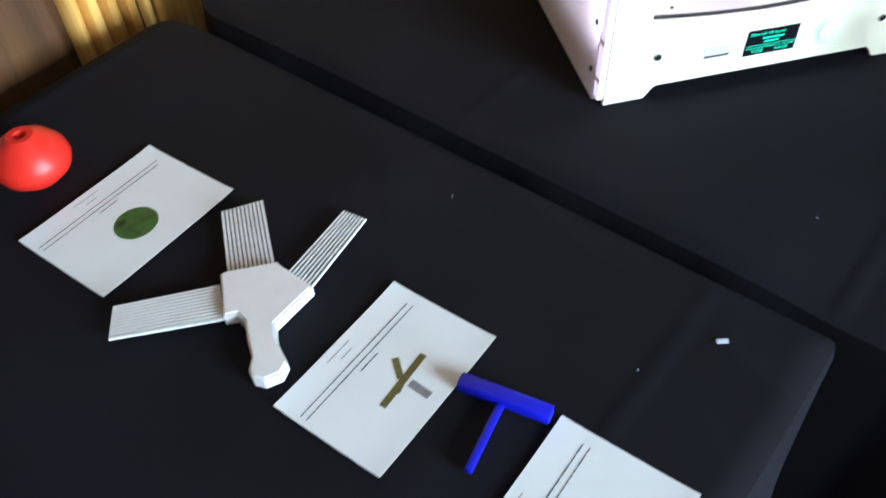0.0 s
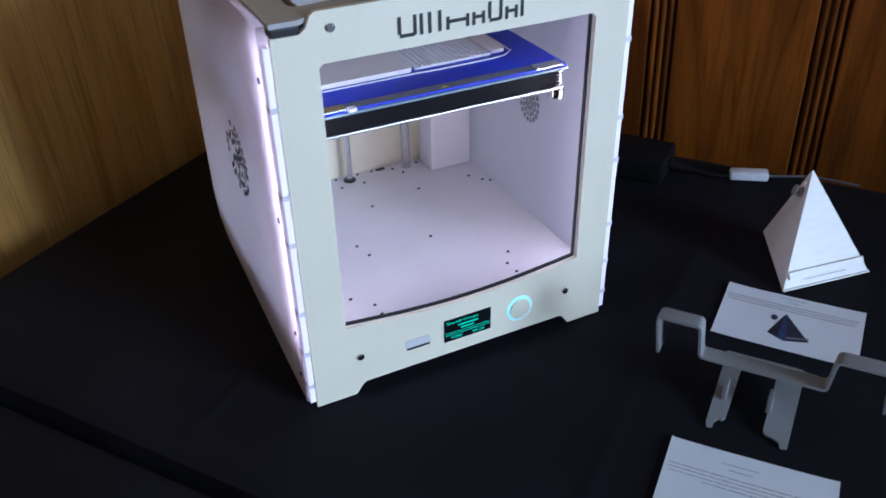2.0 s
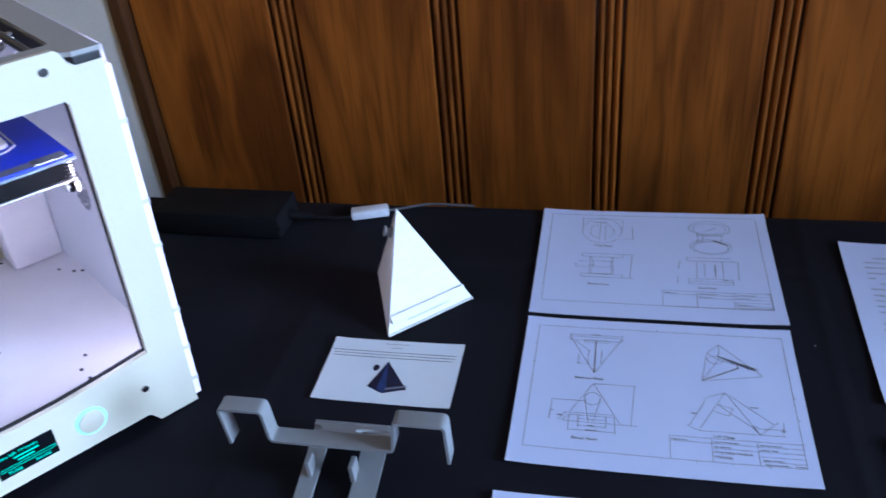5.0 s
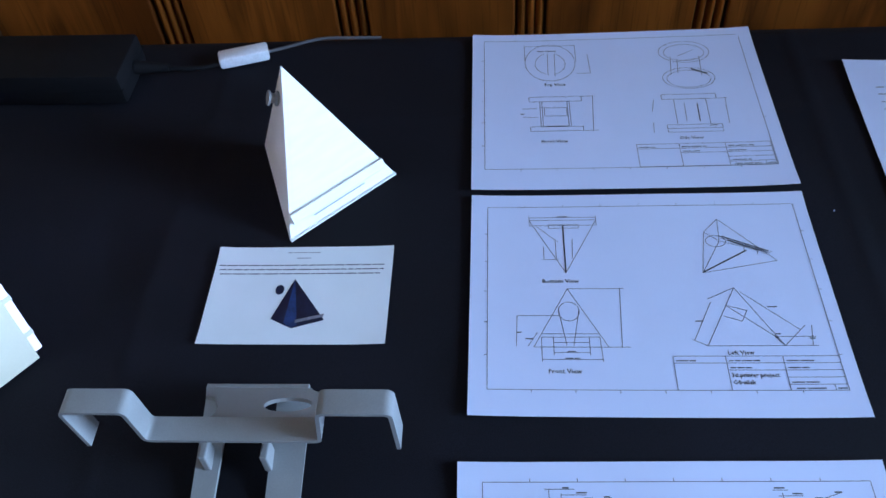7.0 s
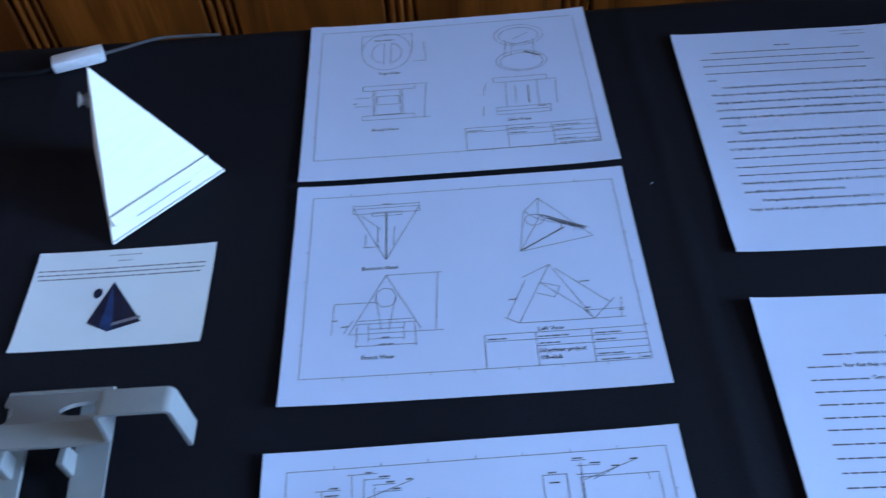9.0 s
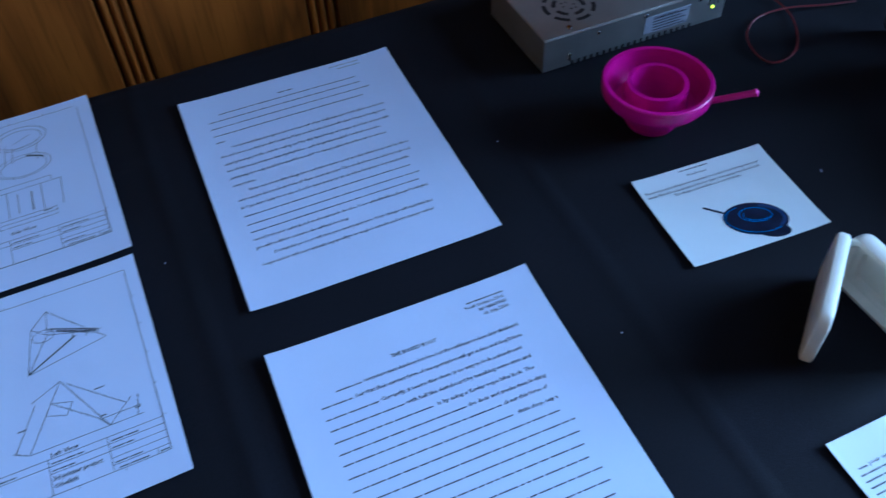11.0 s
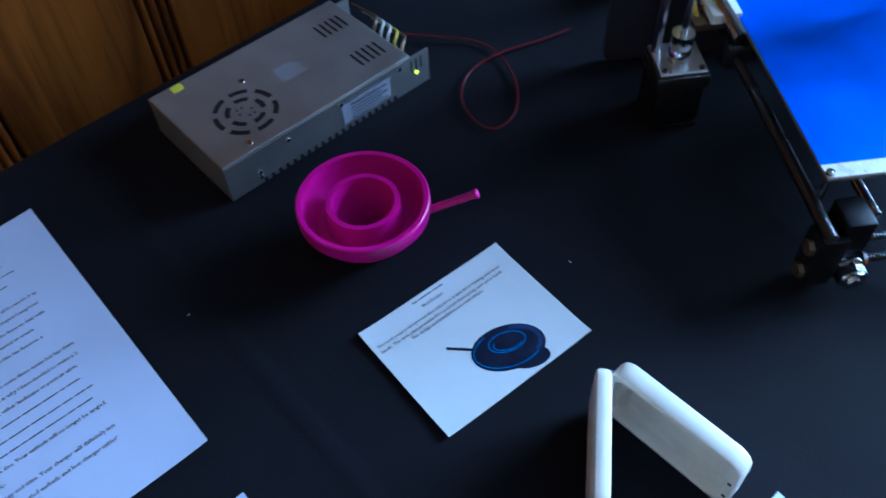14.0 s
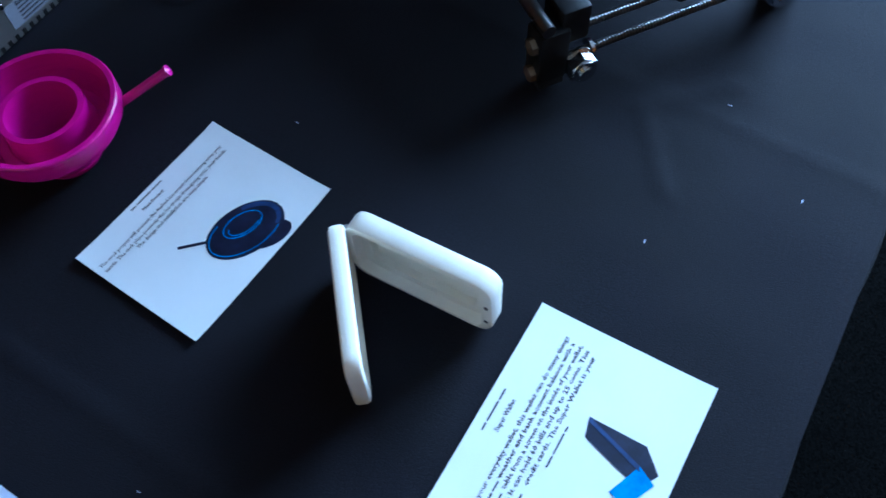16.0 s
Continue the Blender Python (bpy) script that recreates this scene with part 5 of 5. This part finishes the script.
wal = thing("open_wallet", "ivory 3D-printed hard wallet case standing open on edge", "wallet", pose(0.7865, -0.0545, 0))
leaf = part("leaf", wallet_leaf(0.0975, 0.0540, 0.0150, 0.0115), IVORY_PLA, wal, "leaf with a hollow inside", smooth=True)
leaf.matrix_local = pose(-0.0045, -0.0005, 0.0003, 0, 0, -88.5)
leaf2 = part("leaf", wallet_leaf(0.0975, 0.0555, 0.0100, 0.0065), IVORY_PLA, wal, "closed outer leaf", smooth=True)
leaf2.matrix_local = pose(-0.0005, 0.001, 0.0003, 0, 0, -140) @ Matrix.Diagonal((1, -1, 1, 1))
for z in (0.012, 0.036):
    part("hinge_pin", rod(bmesh.new(), (0.0002, 0.0012, z - 0.006), (0.0002, 0.0012, z + 0.006), 0.0024, 12), GREY_PLA, wal, smooth=True)
for z in (0.016, 0.033):
    part("catch_hole", rod(bmesh.new(), (0.0938, -0.0004, z), (0.0938, 0.002, z), 0.0014, 10), BLACK_PLASTIC, leaf, "small dark catch hole")

# red top
red = thing("red_spinner", "glossy red 3D-printed gourd-shaped piece with a hole", "toy", pose(-0.915, -0.606, 0))
part("body", lathe(bmesh.new(), [(0.012, 0.0), (0.02, 0.0006), (0.0325, 0.012), (0.0358, 0.0205), (0.0342, 0.030), (0.026, 0.0415), (0.0125, 0.0515), (0.0065, 0.0515), (0.0055, 0.046), (0.004, 0.02), (0.004, 0.004)], 48), RED_PLASTIC, red, smooth=True)
part("inner_plug", rod(bmesh.new(), (0, 0, 0.004), (0, 0, 0.03), 0.0045, 14), BLACK_PLASTIC, red)

# white comb with three sets of teeth
cmb = thing("three_way_comb", "white 3D-printed handle with three fans of straight teeth", "comb")
body = [(-0.638, -0.619), (-0.673, -0.591), (-0.6715, -0.586), (-0.645, -0.5535), (-0.640, -0.5545), (-0.602, -0.555), (-0.600, -0.599), (-0.587, -0.610), (-0.566, -0.619), (-0.562, -0.629), (-0.568, -0.641), (-0.5765, -0.6445), (-0.584, -0.642), (-0.591, -0.632), (-0.605, -0.6235), (-0.620, -0.6125), (-0.631, -0.611)]
bm = prism(bmesh.new(), body, 0.0, 0.0125)
bmesh.ops.bevel(bm, geom=[e for e in bm.edges if e.verts[0].co.z > 0.01 and e.verts[1].co.z > 0.01 and len(e.link_faces) == 2 and e.calc_face_angle(0) > 1.0], offset=0.0018, segments=2, affect="EDGES")
part("handle", bm, COMB_WHITE, cmb, "flat white handle", smooth=True)


def teeth(a, b, c, d, n, wide):
    """n straight teeth between the side a-d and the side b-c."""
    for k in range(n):
        t = (k + 0.5) / n
        p, q = Vector(a).lerp(Vector(b), t), Vector(d).lerp(Vector(c), t)
        bm = bmesh.new()
        long = (p - q).length
        box(bm, 0, long, -wide / 2, wide / 2, 0, 0.0026, m=Matrix.Translation((*q, 0.0045)) @ (p - q).to_3d().to_track_quat("X", "Z").to_matrix().to_4x4())
        part("tooth", bm, COMB_WHITE, cmb)


teeth((-0.732, -0.540), (-0.712, -0.507), (-0.645, -0.556), (-0.669, -0.588), 11, 0.0022)
teeth((-0.645, -0.474), (-0.620, -0.470), (-0.6035, -0.557), (-0.633, -0.559), 8, 0.0012)
teeth((-0.722, -0.664), (-0.697, -0.687), (-0.638, -0.619), (-0.669, -0.597), 11, 0.0021)

# blue T-shaped tool
tee = thing("blue_tee_tool", "bright blue 3D-printed T-shaped tool lying flat", "tool")
part("crossbar", boxed(-0.036, 0.036, -0.006, 0.006, 0, 0.011, m=pose(-0.4195, -0.5445, 0.0002, 0, 0, 13), bevel=0.002), BLUE_PLASTIC, tee, smooth=True)
part("stem", boxed(-0.0028, 0.0028, -0.0535, 0.004, 0, 0.0062, m=pose(-0.4185, -0.5535, 0.0002, 0, 0, 13), bevel=0.001), BLUE_PLASTIC, tee, smooth=True)

# ---- metal power supply ----
psu = thing("power_supply_unit", "grey metal switching power supply with fan grille and green lamp", "power supply", pose(0.7070, 0.2788, 0))
PL, PWD, PHT = 0.198, 0.117, 0.0375
case = part("cover", boxed(0, PL, 0.0012, PWD, 0.0015, PHT, bevel=0.0012), PSU_TOP, psu, "folded sheet metal cover")
part("front_flange", boxed(0.0, 0.218, -0.0002, 0.001, 0.0003, PHT - 0.0015), PSU_TOP, psu)
part("floor_plate", boxed(0.0, 0.218, 0.0, PWD, 0.0, 0.0012), PSU_TOP, psu)
part("rear_flange", boxed(PL, 0.218, PWD - 0.001, PWD, 0.0012, 0.03), PSU_TOP, psu)
for ring, (r, n, sweep) in enumerate(((0.0155, 5, 46), (0.0258, 7, 36))):
    for k in range(n):
        a = 360 / n * k + ring * 20
        outer = [(r + 0.0022, a + sweep * (j / 6 - 0.5)) for j in range(7)]
        inner_arc = [(r - 0.0022, a + sweep * (0.5 - j / 6)) for j in range(7)]
        bm = prism(bmesh.new(), [(0.052 + rr * math.cos(radians(t)), 0.044 + rr * math.sin(radians(t))) for rr, t in outer + inner_arc], PHT - 0.0004, PHT + 0.0003)
        part("fan_slot", bm, BLACK_PLASTIC, case, "dark curved fan slot")
for x, y in ((0.046, 0.044), (0.058, 0.044), (0.052, 0.05), (0.052, 0.038), (0.047, 0.05), (0.057, 0.038)):
    part("fan_hole", rod(bmesh.new(), (x, y, PHT - 0.0003), (x, y, PHT + 0.0003), 0.0011, 8), BLACK_PLASTIC, case)
for x, y in ((0.071, 0.078), (0.033, 0.010)):
    part("screw", lathe(bmesh.new(), [(0.0002, PHT), (0.0032, PHT), (0.0026, PHT + 0.0014), (0.0002, PHT + 0.0018)], 14, pose(x, y, 0)), STEEL, case, smooth=True)
for y in (0.03, 0.084):
    for k in range(5):
        x = 0.160 + 0.0062 * k
        part("vent_slot", prism(bmesh.new(), rounded(x, x + 0.0022, y - 0.010, y + 0.010, 0.001, 2), PHT - 0.0004, PHT + 0.0003), BLACK_PLASTIC, case)
part("yellow_sticker", boxed(0.02, 0.031, 0.106, 0.115, PHT, PHT + 0.0003), LABEL_YELLOW, case, "small yellow sticker")
for k in range(6):
    x0 = 0.098
    part("print_line", boxed(x0 + 0.0, x0 + 0.026 - (k % 3) * 0.004, 0.052 + 0.0035 * k, 0.0526 + 0.0035 * k, PHT + 0.0001, PHT + 0.0003), LABEL_GREY, case, "pale printed warning lines")
tag = part("rating_label", boxed(0.118, 0.172, -0.0007, -0.0003, 0.0085, 0.0285), LABEL_GREY, psu, "grey rating label")
for k in range(5):
    part("label_line", boxed(0.128, 0.168 - 0.006 * (k % 2), -0.0010, -0.0007, 0.0105 + 0.0034 * k, 0.0118 + 0.0034 * k), INK, tag)
part("label_text", letters("Power Supply", 0.0052, pose(0.128, -0.0011, 0.0245) @ UPRIGHT), TEXT_INK, tag)
part("status_lamp", lathe(bmesh.new(), [(0.0001, 0), (0.0018, 0), (0.0016, 0.001), (0.0001, 0.0014)], 12, pose(0.203, -0.0003, 0.017, 90)), LED_GREEN, psu, "glowing yellow-green lamp")
for x, z in ((0.03, 0.008), (0.03, 0.013), (0.062, 0.029), (0.118, 0.0315), (0.184, 0.031)):
    part("side_screw", lathe(bmesh.new(), [(0.0002, 0), (0.0024, 0), (0.002, 0.001), (0.0002, 0.0013)], 12, pose(x, -0.0003, z, 90)), STEEL, psu, smooth=True)
for k in range(20):
    x = 0.032 + 0.0075 * k
    part("edge_notch", boxed(x, x + 0.0034, -0.0006, 0.0004, 0.0004, 0.0048), BLACK_PLASTIC, psu)
for x in (0.197, 0.2025, 0.208):
    part("side_slot", boxed(x, x + 0.0016, -0.0005, 0.0002, 0.02, 0.032), BLACK_PLASTIC, psu)
part("terminal_block", boxed(PL + 0.001, 0.212, 0.012, PWD - 0.006, 0.0013, 0.018, bevel=0.001), BLACK_PLASTIC, psu, "black terminal block")
for k, (material, y) in enumerate(((BRASS, 0.02), (WHITE_WIRE, 0.04), (WHITE_WIRE, 0.05), (YELLOW_WIRE, 0.03), (BRASS, 0.06))):
    part("wire", tube(bmesh.new(), [(0.203, y, 0.018), (0.206, y + 0.002, 0.030), (0.216, y + 0.01, 0.032), (0.226, y + 0.03, 0.02), (0.235, y + 0.06 + 0.004 * k, 0.004)], 0.0014, 6), material, psu, smooth=True)
wire = thing("red_wire", "thin dark red wire looping loosely on the cloth", "wire", pose(0, 0, 0.0008))
part("strand", tube(bmesh.new(), [(0.93, 0.345, 0.012), (0.962, 0.322, 0.004), (0.992, 0.285, 0.001), (0.992, 0.25, 0.001), (0.974, 0.214, 0.001), (0.948, 0.190, 0.001), (0.922, 0.187, 0.001), (0.915, 0.205, 0.001), (0.926, 0.236, 0.001), (0.955, 0.257, 0.001), (0.992, 0.256, 0.003), (1.035, 0.243, 0.002), (1.07, 0.235, 0.001)], 0.0011, 6), RED_WIRE, wire, smooth=True)
# ---- open-frame 3D printer with a blue heated bed ----
opn = thing("open_frame_3d_printer", "open-frame 3D printer with a blue-taped bed and steel rods", "3D printer", pose(0.9965, -0.0575, 0, 0, 0, -35.5))
BZ = 0.0815
bed = part("bed_plate", boxed(0.0, 0.205, -0.012, 0.205, BZ - 0.0035, BZ, bevel=0.0008), ALU, opn, "aluminium heated bed plate")
part("bed_tape", boxed(0.001, 0.204, 0.0015, 0.200, BZ + 0.0001, BZ + 0.0006), BED_BLUE, bed, "bright blue tape surface")
part("front_strip", boxed(0.0005, 0.2045, -0.0115, 0.001, BZ + 0.0002, BZ + 0.0012), BED_STRIP, bed, "metal strip along the front edge, window reflection put into its colour")
part("rear_strip", boxed(0.0005, 0.2045, 0.2005, 0.2095, BZ - 0.003, BZ + 0.0012), FRAME_GREY, bed)
for x in (0.004, 0.2):
    for y in (-0.0075, 0.2):
        bm = lathe(bmesh.new(), [(0.0005, BZ + 0.0005), (0.0035, BZ + 0.0005), (0.0033, BZ + 0.003), (0.0005, BZ + 0.0034)], 14, pose(x, y, 0))
        rod(bm, (x, y, BZ - 0.022), (x, y, BZ - 0.0036), 0.0028, 12)
        part("bed_screw", bm, STEEL, bed, "steel bed screw", smooth=True)
part("bed_carrier", boxed(0.02, 0.185, 0.03, 0.175, BZ - 0.026, BZ - 0.021, bevel=0.001), BLACK_PLASTIC, opn)


def threaded(a, b, r, name, material):
    """A threaded rod: a core with close thread ridges."""
    a, b = Vector(a), Vector(b)
    d = (b - a)
    n = int(d.length / 0.0024)
    prof = []
    for k in range(n):
        z = d.length * k / n
        prof += [(r * 0.86, z), (r, z + d.length / n * 0.5)]
    prof = [(0.0003, 0)] + prof + [(r * 0.86, d.length), (0.0003, d.length)]
    return part(name, lathe(bmesh.new(), prof, 10, Matrix.Translation(a) @ d.to_track_quat("Z", "Y").to_matrix().to_4x4()), material, opn, smooth=True)


# side rods run front to back, cross rods left to right
for x in (-0.0015, 0.2065):
    part("side_rod", rod(bmesh.new(), (x, -0.045, 0.056), (x, 0.35, 0.056), 0.005, 14), DARK_STEEL, opn, "dark steel side rod", smooth=True)
for x in (0.036, 0.172):
    part("smooth_rod", rod(bmesh.new(), (x, -0.03, 0.058), (x, 0.35, 0.058), 0.004, 16), STEEL, opn, "polished guide rod", smooth=True)
for z in (0.018, 0.044):
    threaded((0.012, -0.0375, z), (0.2, -0.0375, z), 0.0032, "cross_rod", DARK_STEEL)
for x0 in (-0.008, 0.192):
    bl = part("corner_block", boxed(x0, x0 + 0.024, -0.046, -0.024, 0.006, 0.052, bevel=0.004), STEP_BLACK, opn, "black printed corner block", smooth=True)
    part("corner_block_arm", boxed(x0 + (0.018 if x0 < 0 else -0.012), x0 + (0.04 if x0 < 0 else 0.008), -0.042, -0.014, 0.034, 0.064, bevel=0.003), STEP_BLACK, opn, "", smooth=True)
    cx = x0 + 0.031 if x0 < 0 else x0 - 0.007
    big = rod(bmesh.new(), (cx, -0.045, 0.0175), (cx, -0.0545, 0.0175), 0.0108, 6)
    rod(big, (cx, -0.0545, 0.0175), (cx, -0.0565, 0.0175), 0.0088, 20)
    rod(big, (cx, -0.0565, 0.0175), (cx, -0.0585, 0.0175), 0.0045, 14)
    rod(big, (cx, -0.0435, 0.0175), (cx, -0.045, 0.0175), 0.0118, 22)
    part("big_nut", big, STEEL, opn, "large steel nut")
    part("nut_washer", rod(bmesh.new(), (cx + 0.012, -0.0375, 0.0175), (cx + 0.0145, -0.0375, 0.0175), 0.0075, 18), STEEL, opn, "", smooth=True)
    for z in (0.008, 0.034):
        part("brass_nut", rod(bmesh.new(), (x0 - 0.004, -0.0375, z + 0.006), (x0 + 0.001, -0.0375, z + 0.006), 0.0062, 6), BRASS, opn, "dull brass nut")
    part("foot", boxed(x0 + 0.002, x0 + 0.022, -0.044, -0.026, 0.0, 0.0062, bevel=0.001), BLACK_PLASTIC, opn, "black rubber foot")
for x in (0.098, 0.118):
    part("nut", rod(bmesh.new(), (x - 0.003, -0.0375, 0.044), (x + 0.003, -0.0375, 0.044), 0.0065, 6), STEEL, opn, "steel nut")
part("belt_idler", rod(bmesh.new(), (0.102, -0.0375, 0.044), (0.114, -0.0375, 0.044), 0.009, 20), BLACK_PLASTIC, opn, "black belt idler", smooth=True)
part("belt", boxed(0.105, 0.111, -0.0375, 0.34, 0.0525, 0.0538), BLACK_PLASTIC, opn, "black toothed belt")
part("belt_return", boxed(0.105, 0.111, -0.0375, 0.34, 0.0345, 0.0358), BLACK_PLASTIC, opn)
for x in (-0.0015, 0.2065):
    part("rod_clamp", boxed(x - 0.011, x + 0.011, 0.148, 0.168, 0.046, 0.070, bevel=0.004), DARK_STEEL, opn, "", smooth=True)
    part("rear_foot", boxed(x - 0.01, x + 0.01, 0.32, 0.35, 0.0, 0.062, bevel=0.003), BLACK_PLASTIC, opn, "", smooth=True)

# lift motors either side
for s in (-1, 1):
    cx = -0.052 if s < 0 else 0.258
    motor = part("lift_motor", boxed(cx - 0.0205, cx + 0.0205, 0.134, 0.175, 0.004, 0.042, bevel=0.004), STEP_BLACK, opn, "square black stepper motor", smooth=True)
    part("motor_base", boxed(cx - 0.0205, cx + 0.0205, 0.134, 0.175, 0.0, 0.0038, bevel=0.001), STEP_BLACK, motor)
    part("motor_plate", boxed(cx - 0.0225, cx + 0.0225, 0.132, 0.177, 0.0432, 0.0575, bevel=0.0025), DARK_STEEL, motor, "", smooth=True)
    part("motor_cap", boxed(cx - 0.0205, cx + 0.0205, 0.134, 0.175, 0.0576, 0.0605, bevel=0.001), ALU, motor, "bright end cap")
    for dx in (-0.0155, 0.0155):
        for dy in (-0.0155, 0.0155):
            part("motor_screw", rod(bmesh.new(), (cx + dx, 0.1545 + dy, 0.0606), (cx + dx, 0.1545 + dy, 0.0625), 0.0022, 10), DARK_STEEL, motor)
    part("coupling", lathe(bmesh.new(), [(0.003, 0.061), (0.0095, 0.061), (0.0095, 0.071), (0.0088, 0.072), (0.0088, 0.0735), (0.0095, 0.0745), (0.0095, 0.086), (0.003, 0.086)], 22, pose(cx, 0.1545, 0)), STEEL, opn, "steel shaft coupling", smooth=True)
    threaded((cx, 0.1545, 0.086), (cx, 0.1545, 0.37), 0.0028, "lift_screw", STEEL)
    part("lift_rod", rod(bmesh.new(), (cx - 0.016 * 1, 0.166, 0.0606), (cx - 0.016, 0.166, 0.39), 0.004, 14), STEEL, opn, "polished lift rod", smooth=True)
# gantry frame and carriage above the far end of the bed
part("frame_plate", prism(bmesh.new(), rounded(-0.09, 0.296, 0.0, 0.40, 0.01), 0, 0.006, pose(0, 0.236, 0) @ UPRIGHT, [rounded(-0.03, 0.236, 0.062, 0.34, 0.01)]), FRAME_GREY, opn, "dark upright frame plate")
for z in (0.15, 0.195):
    part("carriage_rod", rod(bmesh.new(), (-0.075, 0.176, z), (0.28, 0.176, z), 0.004, 14), STEEL, opn, "", smooth=True)
for x in (-0.052, 0.258):
    part("carriage_end", boxed(x - 0.024, x + 0.024, 0.142, 0.186, 0.138, 0.207, bevel=0.004), FRAME_GREY, opn, "", smooth=True)
car = part("tool_carriage", boxed(0.105, 0.155, 0.15, 0.19, 0.14, 0.21, bevel=0.004), FRAME_GREY, opn, "", smooth=True)
part("nozzle", rod(bmesh.new(), (0.13, 0.165, 0.095), (0.13, 0.165, 0.14), 0.003, 14, 0.009), BRASS, opn, "brass nozzle", smooth=True)
for x in (0.03, 0.075, 0.12):
    part("bearing", rod(bmesh.new(), (x - 0.01, 0.222, BZ - 0.008), (x + 0.012, 0.222, BZ - 0.008), 0.0075, 18), STEEL, opn, "round steel bearing", smooth=True)
part("bed_bracket", boxed(-0.022, 0.004, 0.172, 0.205, BZ - 0.006, BZ + 0.004, bevel=0.002), WHITE_PLA, opn, "white printed bed bracket", smooth=True)
part("bracket_stub", rod(bmesh.new(), (-0.004, 0.15, BZ - 0.004), (-0.018, 0.235, BZ + 0.012), 0.006, 14), STEEL, opn, "", smooth=True)
part("yellow_cable", tube(bmesh.new(), [(-0.028, 0.186, 0.071), (-0.031, 0.196, 0.085), (-0.031, 0.214, 0.11), (-0.026, 0.226, 0.15), (-0.015, 0.23, 0.2)], 0.0022, 8), YELLOW_WIRE, opn, "yellow cable", smooth=True)
part("red_lead", tube(bmesh.new(), [(-0.03, 0.19, 0.076), (-0.018, 0.195, 0.082), (-0.006, 0.2, 0.0835)], 0.0009, 6), RED_WIRE, opn)
part("cable_tray", boxed(-0.034, 0.004, 0.176, 0.196, BZ - 0.014, BZ - 0.0065, bevel=0.001), BRASS, opn)
